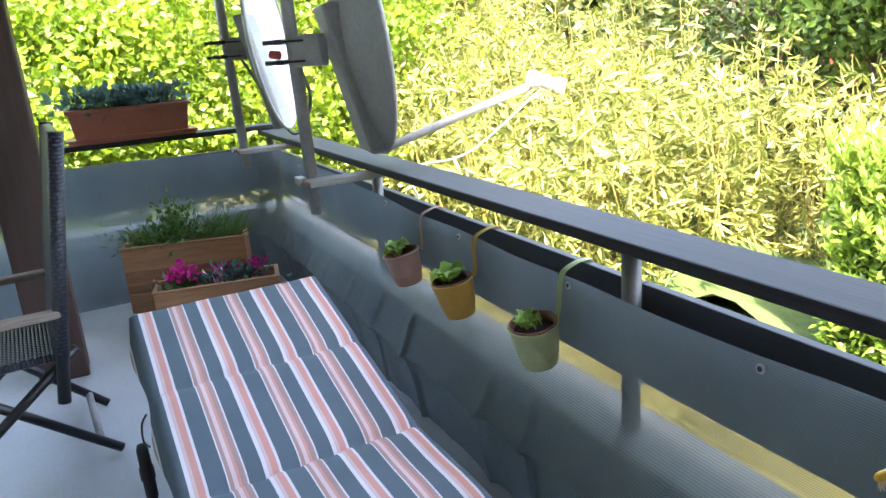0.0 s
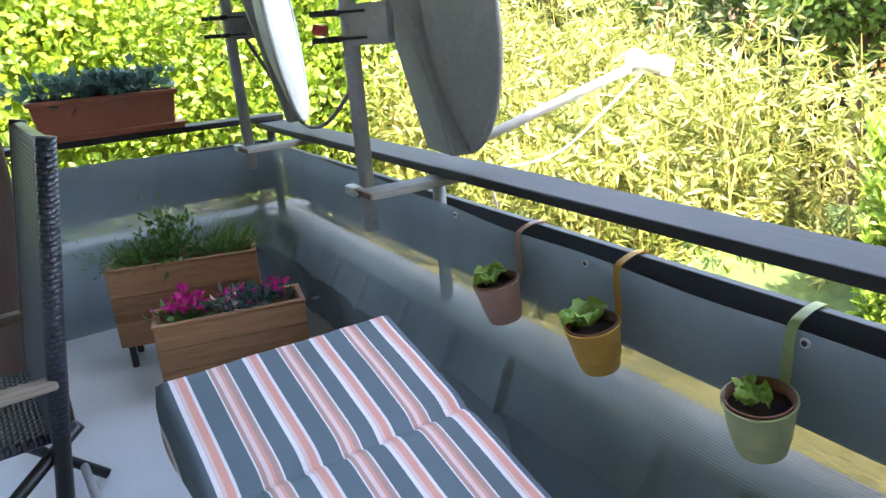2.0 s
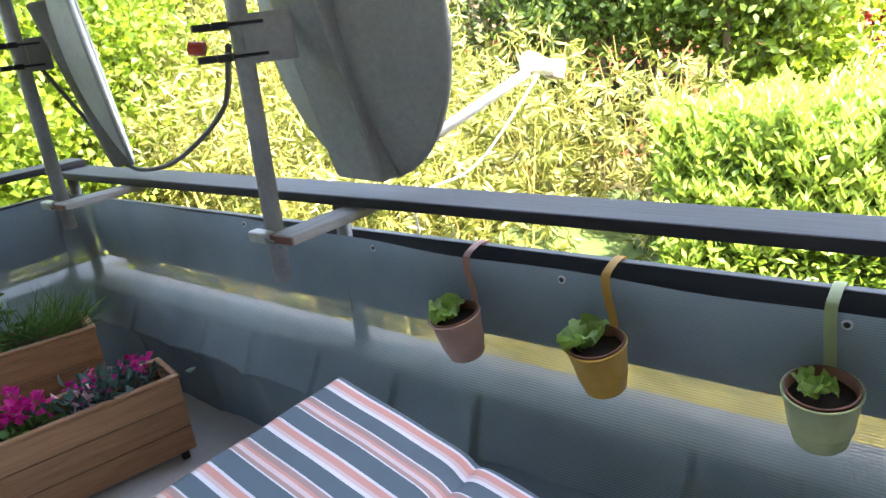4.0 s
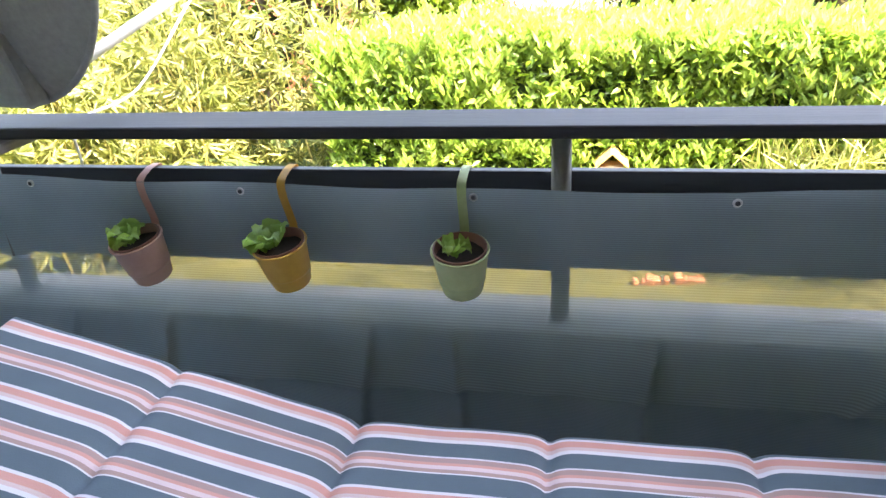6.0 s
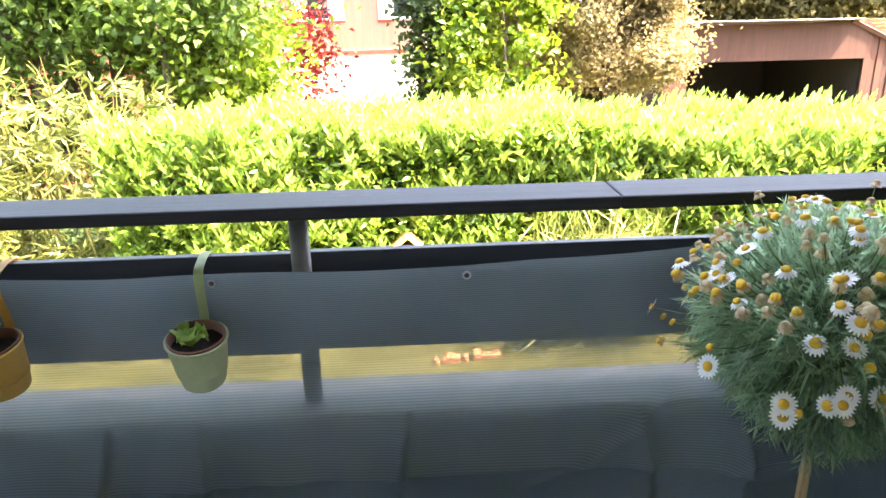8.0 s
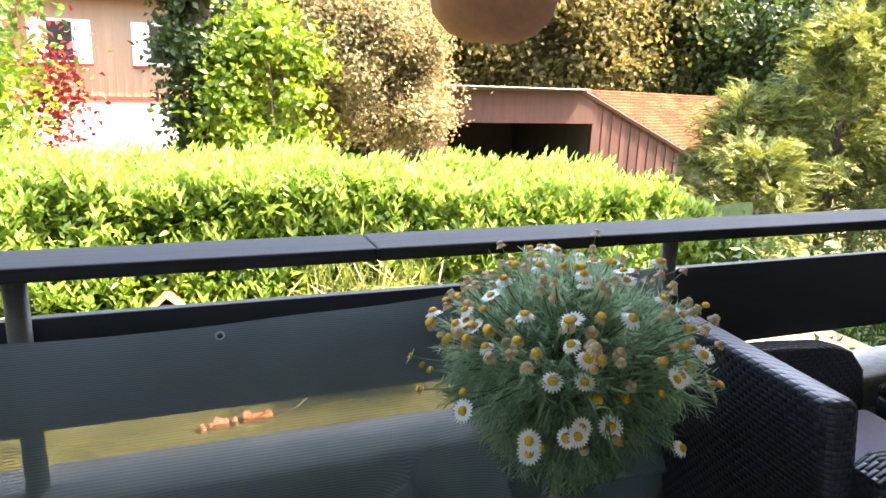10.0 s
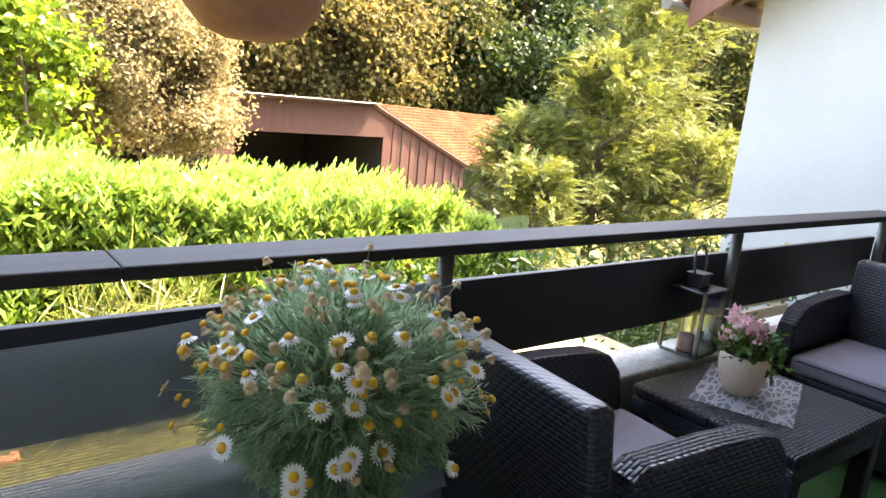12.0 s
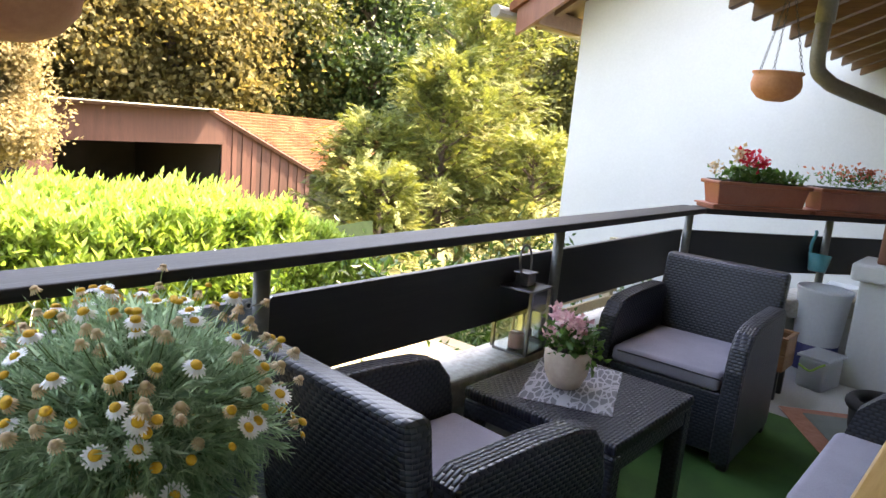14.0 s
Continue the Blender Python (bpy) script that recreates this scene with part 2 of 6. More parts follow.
M["dishback"] = surface("weathered_dish_back", (0.21, 0.215, 0.20), (0.34, 0.34, 0.315), 4, 0.6, bump=0.1)
M["galv"] = surface("galvanised_steel", (0.27, 0.27, 0.26), (0.42, 0.42, 0.40), 14, 0.5, metal=0.25, bump=0.1)
M["lnbwhite"] = surface("white_plastic", (0.7, 0.7, 0.69), (0.8, 0.8, 0.79), 6, 0.45, bump=0)
M["lnbhead"] = surface("beige_plastic", (0.30, 0.24, 0.19), (0.42, 0.35, 0.29), 8, 0.5, bump=0)
M["red"] = surface("red_plastic", (0.55, 0.04, 0.03), (0.65, 0.06, 0.05), 8, 0.4, bump=0)
M["greywood"] = surface("weathered_plank", (0.15, 0.14, 0.125), (0.30, 0.28, 0.26), 5, 0.7, grain=20, stretch=(6, 0.5, 6), bump=0.4)
M["cable"] = surface("grey_cable", (0.06, 0.06, 0.065), (0.11, 0.11, 0.12), 9, 0.5, bump=0)
M["chrome"] = surface("polished_steel", (0.55, 0.55, 0.55), (0.65, 0.65, 0.65), 5, 0.12, metal=1.0, bump=0)
M["steel"] = surface("brushed_dark_steel", (0.14, 0.14, 0.14), (0.26, 0.26, 0.26), 12, 0.3, metal=1.0, bump=0.05)
M["glass"] = glass_mat("clear_glass")
M["candle"] = surface("terracotta_wax", (0.45, 0.18, 0.11), (0.55, 0.25, 0.16), 8, 0.5, bump=0)
M["cream"] = surface("cream_ceramic", (0.60, 0.45, 0.36), (0.74, 0.62, 0.52), 7, 0.55, bump=0.15)
M["leafprint"] = leafprint_mat()
M["bin"] = surface("translucent_white_plastic", (0.55, 0.58, 0.62), (0.66, 0.69, 0.72), 3, 0.4, bump=0)
M["clearplastic"] = glass_mat("milky_clear_plastic", (0.80, 0.84, 0.86))
M["clearplastic"].node_tree.nodes["Principled BSDF"].inputs["Roughness"].default_value = 0.35
M["clearplastic"].node_tree.nodes["Principled BSDF"].inputs["Transmission Weight"].default_value = 0.75
M["blue"] = surface("navy_plastic", (0.015, 0.02, 0.10), (0.03, 0.04, 0.16), 5, 0.4, bump=0)
M["teal"] = surface("teal_plastic", (0.03, 0.22, 0.26), (0.05, 0.30, 0.34), 5, 0.4, bump=0)
M["lime"] = surface("lime_plastic", (0.35, 0.62, 0.10), (0.42, 0.7, 0.14), 5, 0.4, bump=0)
M["drain"] = surface("zinc_grey_paint", (0.12, 0.115, 0.09), (0.19, 0.18, 0.15), 8, 0.5, metal=0.2, bump=0.1)
M["rafter"] = surface("brown_rafter_timber", (0.10, 0.05, 0.025), (0.20, 0.11, 0.06), 3, 0.6, grain=18, stretch=(6, 0.4, 6), bump=0.4)
M["soffit"] = surface("dark_sarking", (0.05, 0.03, 0.02), (0.11, 0.07, 0.05), 4, 0.8, bump=0.3)
# the broad noise paints pale sunlit patches into the tile colour
M["tile"] = surface("clay_roof_tile", (0.035, 0.013, 0.008), (0.22, 0.088, 0.044), 0.9, 0.9, bump=0.4, grain=18, spec=0.1)
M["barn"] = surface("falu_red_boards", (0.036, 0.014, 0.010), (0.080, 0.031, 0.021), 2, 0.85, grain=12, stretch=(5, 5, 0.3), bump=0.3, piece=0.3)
# near-black: the shade behind the barn's open front is put into the colour
M["barnshade"] = surface("painted_shade_barn_inside", (0.010, 0.008, 0.007), (0.02, 0.016, 0.013), 2, 0.9)
M["creamwall"] = surface("cream_siding", (0.31, 0.215, 0.145), (0.40, 0.29, 0.205), 2, 0.8, stretch=(4, 4, 0.2))
M["redtrim"] = surface("red_trim", (0.35, 0.03, 0.025), (0.45, 0.06, 0.045), 4, 0.6)
M["brickwall"] = surface("red_brick_facade", (0.24, 0.07, 0.05), (0.36, 0.13, 0.09), 5, 0.9)
M["pane"] = surface("dark_window_pane", (0.02, 0.025, 0.03), (0.05, 0.06, 0.07), 2, 0.08, bump=0)
M["grass"] = surface("lawn", (0.05, 0.055, 0.014), (0.14, 0.135, 0.042), 2.5, 0.95, bump=1.0, grain=40)
M["bark"] = surface("bark", (0.05, 0.035, 0.025), (0.13, 0.10, 0.075), 6, 0.95, bump=1.0, grain=25, stretch=(3, 3, 0.5))
M["cane"] = surface("bamboo_cane", (0.20, 0.17, 0.05), (0.33, 0.29, 0.10), 6, 0.5)
M["stick"] = surface("garden_cane", (0.42, 0.28, 0.14), (0.6, 0.42, 0.22), 6, 0.6)
M["palewood"] = surface("pale_fence_wood", (0.28, 0.23, 0.14), (0.46, 0.40, 0.27), 4, 0.8, piece=0.2)
# dark green that paints the shade behind hedge and bamboo leaves
M["leafshade"] = surface("painted_leaf_shade", (0.018, 0.038, 0.008), (0.045, 0.085, 0.02), 3, 0.95, bump=1.0, grain=12)
M["l_grass"] = leaf_mat("lawn_blade", (0.035, 0.055, 0.010), (0.085, 0.10, 0.022), (0.19, 0.17, 0.055), 0.3, 0.6, 1.6, 0.5)
M["l_garden"] = leaf_mat("garden_tree_leaf", (0.035, 0.075, 0.015), (0.085, 0.16, 0.032), (0.21, 0.31, 0.085), 0.5, 0.45, 1.1, 0.5)
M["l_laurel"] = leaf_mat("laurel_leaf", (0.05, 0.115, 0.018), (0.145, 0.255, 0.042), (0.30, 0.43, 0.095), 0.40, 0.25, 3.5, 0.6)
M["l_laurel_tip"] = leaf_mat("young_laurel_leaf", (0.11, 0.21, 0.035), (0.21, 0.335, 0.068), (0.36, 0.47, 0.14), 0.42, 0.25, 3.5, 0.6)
# darker copy of the laurel leaf, with shade put into the colour
M["l_laurel_shade"] = leaf_mat("laurel_leaf_painted_shade", (0.02, 0.055, 0.012), (0.035, 0.085, 0.015), (0.07, 0.14, 0.02), 0.35, 0.35)
# range widened so leaf colour paints pale highlights and dark gaps
M["l_bamboo"] = leaf_mat("bamboo_leaf", (0.025, 0.042, 0.008), (0.12, 0.15, 0.032), (0.34, 0.34, 0.12), 0.3, 0.42, 1.8, 0.7)
M["l_maple"] = leaf_mat("maple_leaf", (0.06, 0.12, 0.014), (0.125, 0.215, 0.024), (0.24, 0.33, 0.05), 0.52, 0.4, 1.5)
M["l_olive"] = leaf_mat("golden_olive_leaf", (0.090, 0.082, 0.024), (0.130, 0.115, 0.035), (0.185, 0.158, 0.055), 0.6, 0.7, 0.6, 0.22)
M["l_amber"] = leaf_mat("golden_needle", (0.17, 0.143, 0.064), (0.22, 0.184, 0.086), (0.28, 0.237, 0.118), 0.4, 0.75, 2.0, 0.25)
M["l_wood"] = leaf_mat("woodland_leaf", (0.042, 0.054, 0.014), (0.066, 0.078, 0.020), (0.105, 0.110, 0.030), 0.6, 0.6, 0.5, 0.25)
M["l_yew"] = leaf_mat("conifer_spray", (0.03, 0.050, 0.010), (0.10, 0.13, 0.026), (0.24, 0.25, 0.065), 0.3, 0.65, 1.6, 0.35)
M["l_dark"] = leaf_mat("dark_tree_leaf", (0.012, 0.030, 0.008), (0.028, 0.058, 0.013), (0.065, 0.11, 0.022), 0.35, 0.55, 0.7, 0.4)
M["l_red"] = leaf_mat("red_creeper_leaf", (0.08, 0.012, 0.01), (0.15, 0.02, 0.015), (0.24, 0.05, 0.03), 0.4)
M["l_daisy"] = leaf_mat("grey_green_feathery_leaf", (0.14, 0.25, 0.14), (0.27, 0.40, 0.25), (0.43, 0.55, 0.385), 0.6, 0.6)
M["l_lettuce"] = leaf_mat("lettuce_leaf", (0.20, 0.36, 0.07), (0.28, 0.46, 0.11), (0.36, 0.55, 0.17), 0.3)
M["l_herb"] = leaf_mat("herb_leaf", (0.03, 0.09, 0.015), (0.06, 0.15, 0.03), (0.11, 0.22, 0.05), 0.35)
M["l_bluegreen"] = leaf_mat("blue_green_leaf", (0.03, 0.08, 0.07), (0.06, 0.13, 0.11), (0.11, 0.20, 0.17), 0.3)
M["petal_white"] = leaf_mat("white_petal", (0.72, 0.73, 0.74), (0.78, 0.78, 0.78), (0.82, 0.82, 0.82), 0.2, 0.6)
M["petal_wilt"] = leaf_mat("wilted_petal", (0.42, 0.29, 0.15), (0.56, 0.42, 0.25), (0.66, 0.53, 0.36), 0.2, 0.8)
M["petal_pink"] = leaf_mat("magenta_petal", (0.38, 0.01, 0.14), (0.55, 0.02, 0.20), (0.65, 0.05, 0.28), 0.3, 0.6)
M["petal_rose"] = leaf_mat("pale_rose_petal", (0.62, 0.28, 0.34), (0.72, 0.45, 0.47), (0.78, 0.66, 0.62), 0.3, 0.6)
M["petal_red"] = leaf_mat("red_petal", (0.45, 0.015, 0.015), (0.60, 0.03, 0.03), (0.70, 0.08, 0.05), 0.3, 0.6)
M["petal_orange"] = leaf_mat("rust_striped_petal", (0.35, 0.07, 0.03), (0.50, 0.16, 0.08), (0.6, 0.35, 0.22), 0.3, 0.6)
M["disc"] = surface("yellow_flower_disc", (0.55, 0.28, 0.02), (0.72, 0.42, 0.03), 60, 0.8, bump=0.6, grain=300)
M["stem"] = surface("green_stem", (0.09, 0.15, 0.05), (0.15, 0.22, 0.08), 8, 0.7, bump=0)


# ---- mesh helpers ----
def link_mesh(name, bm, material, smooth=False):
    me = bpy.data.meshes.new(name)
    bm.normal_update()
    bm.to_mesh(me)
    bm.free()
    for m in (material if isinstance(material, (list, tuple)) else [material]):
        me.materials.append(m)
    if smooth:
        for p in me.polygons:
            p.use_smooth = True
    return me


def part(name, bm, material, parent=None, label="", smooth=False, at=None):
    me = bm if isinstance(bm, bpy.types.Mesh) else link_mesh(name, bm, material, smooth)
    ob = new(name, me)
    if parent is not None:
        ob.parent = parent
    if at is not None:
        ob.matrix_basis = at
    if label:
        ob["label"] = label
    return ob


def thing(name, m, label, category, group="", kind=""):
    ob = new(name)
    ob.empty_display_size = 0.05
    ob.matrix_basis = m
    return tagged(ob, label, category, group, kind)


def solid(name, bm, material, label, category, kind="structure", group="", smooth=False, at=None):
    ob = part(name, bm, material, None, "", smooth, at)
    return tagged(ob, label, category, group, kind)


def box(x0, x1, y0, y1, z0, z1, bevel=0.0, seg=1, bm=None):
    out = bm or bmesh.new()
    b = bmesh.new() if bm else out
    r = bmesh.ops.create_cube(b, size=1.0)
    bmesh.ops.scale(b, vec=(abs(x1 - x0), abs(y1 - y0), abs(z1 - z0)), verts=r["verts"])
    bmesh.ops.translate(b, vec=((x0 + x1) / 2, (y0 + y1) / 2, (z0 + z1) / 2), verts=r["verts"])
    if bevel:
        bmesh.ops.bevel(b, geom=list(b.edges), offset=bevel, segments=seg, affect="EDGES", profile=0.5)
    if bm:
        me = bpy.data.meshes.new("tmp")
        b.to_mesh(me)
        b.free()
        out.from_mesh(me)
        bpy.data.meshes.remove(me)
    return out


def tube(points, radius, seg=10, caps=True, bm=None, taper=None):
    """A round bar along points; taper gives the radius at each point."""
    bm = bm or bmesh.new()
    pts = [Vector(p) for p in points]
    rings = []
    up = Vector((0.13, 0.27, 1)).normalized()
    for i, p in enumerate(pts):
        d = (pts[min(i + 1, len(pts) - 1)] - pts[max(i - 1, 0)]).normalized()
        a = d.cross(up)
        if a.length < 0.05:
            a = d.cross(Vector((1, 0, 0)))
        a.normalize()
        b = d.cross(a)
        r = taper[i] if taper else radius
        rings.append([bm.verts.new(p + r * (math.cos(k * 2 * math.pi / seg) * a + math.sin(k * 2 * math.pi / seg) * b)) for k in range(seg)])
    for r0, r1 in zip(rings, rings[1:]):
        for k in range(seg):
            bm.faces.new((r0[k], r0[(k + 1) % seg], r1[(k + 1) % seg], r1[k]))
    if caps:
        bm.faces.new(rings[0])
        bm.faces.new(rings[-1][::-1])
    bmesh.ops.recalc_face_normals(bm, faces=list(bm.faces))
    return bm


def lathe(profile, seg=32, bm=None):
    """A turned body from (radius, height) pairs."""
    bm = bm or bmesh.new()
    rings = []
    for r, z in profile:
        if r < 1e-5:
            rings.append([bm.verts.new((0, 0, z))])
        else:
            rings.append([bm.verts.new((r * math.cos(k * 2 * math.pi / seg), r * math.sin(k * 2 * math.pi / seg), z)) for k in range(seg)])
    for r0, r1 in zip(rings, rings[1:]):
        for k in range(seg):
            a, b, c, d = r0[k % len(r0)], r0[(k + 1) % len(r0)], r1[(k + 1) % len(r1)], r1[k % len(r1)]
            vs = list(dict.fromkeys((a, b, c, d)))
            if len(vs) > 2:
                bm.faces.new(vs)
    bmesh.ops.recalc_face_normals(bm, faces=list(bm.faces))
    return bm


def smooth_path(pts, n=8):
    """Catmull-Rom through the points."""
    P = [Vector(p) for p in pts]
    P = [2 * P[0] - P[1]] + P + [2 * P[-1] - P[-2]]
    out = []
    for i in range(1, len(P) - 2):
        for k in range(n):
            t = k / n
            out.append(0.5 * ((2 * P[i]) + (P[i + 1] - P[i - 1]) * t + (2 * P[i - 1] - 5 * P[i] + 4 * P[i + 1] - P[i + 2]) * t * t
                              + (3 * P[i] - P[i - 1] - 3 * P[i + 1] + P[i + 2]) * t ** 3))
    out.append(P[-2])
    return out


def leaves(name, pos, tip, length, width, material, fold=0.25, seed=1, facing=None, grow=None):
    """One mesh of many folded leaves: pos and tip are arrays of places and directions."""
    rng = np.random.default_rng(seed)
    n = len(pos)
    d = tip / np.maximum(np.linalg.norm(tip, axis=1, keepdims=True), 1e-6)
    s = np.cross(d, rng.normal(size=(n, 3)) if facing is None else facing + rng.normal(size=(n, 3)) * 0.38)
    s /= np.maximum(np.linalg.norm(s, axis=1, keepdims=True), 1e-6)
    up = np.cross(s, d)
    L = (length * rng.uniform(0.65, 1.25, n))[:, None]
    W = (width * rng.uniform(0.7, 1.2, n))[:, None]
    if grow is not None:
        L, W = L * grow[:, None], W * grow[:, None]
    v = np.empty((n, 4, 3))
    v[:, 0] = pos
    v[:, 1] = pos + d * L * 0.45 + s * W * 0.5 + up * W * fold
    v[:, 2] = pos + d * L - up * W * fold * 0.6
    v[:, 3] = pos + d * L * 0.45 - s * W * 0.5 + up * W * fold
    i = np.arange(n)[:, None] * 4
    tri = np.concatenate([i + np.array([[0, 1, 2]]), i + np.array([[0, 2, 3]])], axis=1).reshape(-1, 3)
    me = bpy.data.meshes.new(name)
    me.vertices.add(n * 4)
    me.vertices.foreach_set("co", v.reshape(-1).astype(np.float32))
    me.loops.add(len(tri) * 3)
    me.loops.foreach_set("vertex_index", tri.reshape(-1).astype(np.int32))
    me.polygons.add(len(tri))
    me.polygons.foreach_set("loop_start", (np.arange(len(tri)) * 3).astype(np.int32))
    me.polygons.foreach_set("loop_total", np.full(len(tri), 3, dtype=np.int32))
    me.update(calc_edges=True)
    me.materials.append(material)
    return me


# ---- structure: ground, floor, walls, roof ----
GROUND, LAWN = -2.6, -1.25
XL, XR, RAIL_Z = -3.05, 4.62, 0.905
RET = Vector((0.825, -0.565, 0)).normalized()
RET_LEN = 4.65

bm = bmesh.new()
bmesh.ops.create_grid(bm, x_segments=160, y_segments=160, size=1)
for v in bm.verts:
    v.co.x, v.co.y = [math.copysign(abs(c) ** 3 * 400 + abs(c) * 20, c) for c in (v.co.x, v.co.y)]
    fall = min(1.0, max(0.0, (max(v.co.y, abs(v.co.x) * 0.7) - 6.5) / 4.0))
    v.co.z = LAWN + (GROUND - LAWN) * fall * fall * (3 - 2 * fall) + noise.noise(v.co * 0.6) * 0.05
solid("ground", bm, M["grass"], "sunlit uneven garden lawn", "ground")
solid("floor", box(XL - 0.05, 8.5, -2.3, -0.061, -0.2, 0.0), M["floor"], "pale grey painted balcony floor slab", "floor")
solid("parapet_front", box(XL - 0.1, 4.75, -0.06, 0.07, -0.35, 0.285), M["parapet"], "low grey rendered balcony parapet", "parapet")
solid("parapet_cap", box(XL - 0.1, 4.72, -0.092, 0.105, 0.289, 0.40, 0.012, 2), M["cap"], "weathered white stone coping on the parapet", "coping")
q = Matrix.Translation((4.66, -0.03, 0)) @ Matrix.Rotation(math.atan2(RET.y, RET.x), 4, "Z")
solid("parapet_end", box(0.10, RET_LEN, -0.06, 0.15, -0.35, 0.285), M["parapet"], "low grey rendered parapet at the balcony end", "parapet", at=q)
solid("parapet_cap_end", box(0.10, RET_LEN, -0.125, 0.19, 0.289, 0.40, 0.012, 2), M["cap"], "weathered white stone coping at the balcony end", "coping", at=q)
solid("parapet_left", box(XL - 0.28, XL - 0.10, -2.3, 0.19, -0.35, 0.40, 0.01), M["parapet"], "low grey rendered parapet behind the planters", "parapet")
# never in view; its raised white works as a reflector for the balcony
solid("wall_house", box(-3.5, 8.5, -2.55, -2.3, GROUND, 2.95), M["bounceplaster"], "unseen house wall whitened to bounce light", "wall")
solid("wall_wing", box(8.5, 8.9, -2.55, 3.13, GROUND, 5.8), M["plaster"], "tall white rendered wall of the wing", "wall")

# grass mat and rug
solid("turf_mat", box(1.35, 4.22, -1.75, -0.13, 0.004, 0.016, 0.004), M["turf"], "dark green artificial turf mat on the floor", "mat", "")
rug = thing("rug", pose(4.33, -0.69, 0.0, 0, 0, -56), "grey green rug with a terracotta patterned border", "rug")
part("border", box(0.0, 0.95, -1.10, 0.0, 0.017, 0.024, 0.003), M["rugedge"], rug, "terracotta border")
part("field", box(0.09, 0.86, -1.0, -0.07, 0.0245, 0.029, 0.002), M["rug"], rug, "grey green field")

# ---- roof over the balcony: rafters, sarking, tile edge ----
EAVE_Y, EAVE_Z, PITCH = 0.04, 2.0, radians(24)
roof = thing("balcony_roof", pose(-3.8, EAVE_Y, EAVE_Z), "dark timber roof with open rafters over the balcony", "roof", kind="structure")
tp, cp = math.tan(PITCH), math.cos(PITCH)


def slope_box(x0, x1, y0, y1, low, high):
    b = box(x0, x1, y0, y1, 0, 1)
    for v in b.verts:
        v.co.z = -v.co.y * tp + (high if v.co.z > 0.5 else low)
    return b


part("sarking", slope_box(0, 12.3, -2.35, 0.0, 0.10, 0.125), M["soffit"], roof)
raf = None
for i in range(31):
    b = slope_box(-0.035, 0.035, -2.35, -0.03, -0.02, 0.098)
    if raf is None:
        raf = link_mesh("rafter", b, M["rafter"])
    else:
        b.free()
    part("rafter", raf, None, roof, at=pose(0.15 + i * 0.40, 0, 0))
bm = bmesh.new()
for i in range(9):
    a0, a1 = math.pi * i / 8, 0
    for y in (0.03, -0.42):
        bm.verts.new((-0.11 * math.cos(a0), y, 0.055 * math.sin(a0) + (0.13 if y > 0 else 0.13 + 0.42 * tp)))
bm.verts.ensure_lookup_table()
for i in range(8):
    bm.faces.new((bm.verts[2 * i], bm.verts[2 * i + 2], bm.verts[2 * i + 3], bm.verts[2 * i + 1]))
bmesh.ops.solidify(bm, geom=list(bm.faces), thickness=0.014)
tile_me = link_mesh("roof_tile", bm, M["tile"], True)
for i in range(55):
    part("roof_tile", tile_me, None, roof, at=pose(0.12 + i * 0.222, 0.02, 0.0))
part("roof_cover", slope_box(0, 12.3, -2.9, -0.3, 0.13, 0.19), M["tile"], roof)

# the wing's gable roof
wing = thing("wing_roof", Matrix.Translation((8.49, 3.12, -0.435)) @ Matrix.Scale(1.34, 4), "brown timber gable roof with overhanging verge on the wing", "roof", kind="structure")
WT = math.tan(radians(30))


def gable_box(x0, x1, y0, y1, low, high):
    b = box(x0, x1, y0, y1, 0, 1)
    for v in b.verts:
        v.co.z = 2.42 - v.co.y * WT + (high if v.co.z > 0.5 else low)
    return b


part("bargeboard", gable_box(-0.56, -0.515, -4.5, 0.34, -0.20, 0.02), M["redbrown"], wing)
part("sarking", gable_box(-0.50, 0.9, -4.5, 0.32, -0.03, 0.0), M["rafter"], wing)
part("roof_cover", gable_box(-0.60, 0.9, -4.5, 0.40, 0.024, 0.10), M["tile"], wing)
for y in (0.18, -0.75, -1.7):
    b = box(-0.52, 0.2, y - 0.06, y + 0.06, 2.42 - y * WT - 0.20, 2.42 - y * WT - 0.045, 0.01)
    part("purlin", b, M["rafter"], wing)
for y in (0.16, -0.5, -1.2):
    part("rafter", gable_box(-0.30, -0.22, y - 0.3, y + 0.15, -0.13, -0.035), M["rafter"], wing)
part("gutter", tube([(-0.75, 0.44, 2.20), (0.9, 0.44, 2.20)], 0.055, 12), M["drain"], wing)

# ---- railing ----
rail = thing("balcony_railing", pose(0, 0, 0.40), "dark wooden balcony railing on grey steel posts", "railing", kind="structure")


def plank(x0, x1, y0, y1, z0, z1, bev=0.005):
    return box(x0, x1, y0, y1, z0, z1, bev, 2)


Z0 = 0.40
part("handrail", plank(XL, 0.901, -0.088, 0.055, RAIL_Z - 0.030 - Z0, RAIL_Z - Z0), M["rail"], rail, "dark stained handrail plank")
part("handrail", plank(0.9025, XR + 0.02, -0.088, 0.055, RAIL_Z - 0.030 - Z0, RAIL_Z - Z0), M["rail"], rail, "dark stained handrail plank")
qr = Matrix.Translation((XR, 0, 0)) @ Matrix.Rotation(math.atan2(RET.y, RET.x), 4, "Z")
part("handrail", plank(0.045, RET_LEN, -0.072, 0.072, RAIL_Z - 0.033 - Z0, RAIL_Z - 0.003 - Z0), M["rail"], rail, "dark stained handrail plank", at=qr)
part("handrail", plank(XL - 0.075, XL + 0.065, -2.3, 0.05, RAIL_Z + 0.001 - Z0, RAIL_Z + 0.030 - Z0), M["rail"], rail, "dark stained handrail plank")
part("board", plank(XL, 0.19, 0.035, 0.060, 0.503 - Z0, 0.762 - Z0, 0.003), M["board"], rail, "black stained infill board")
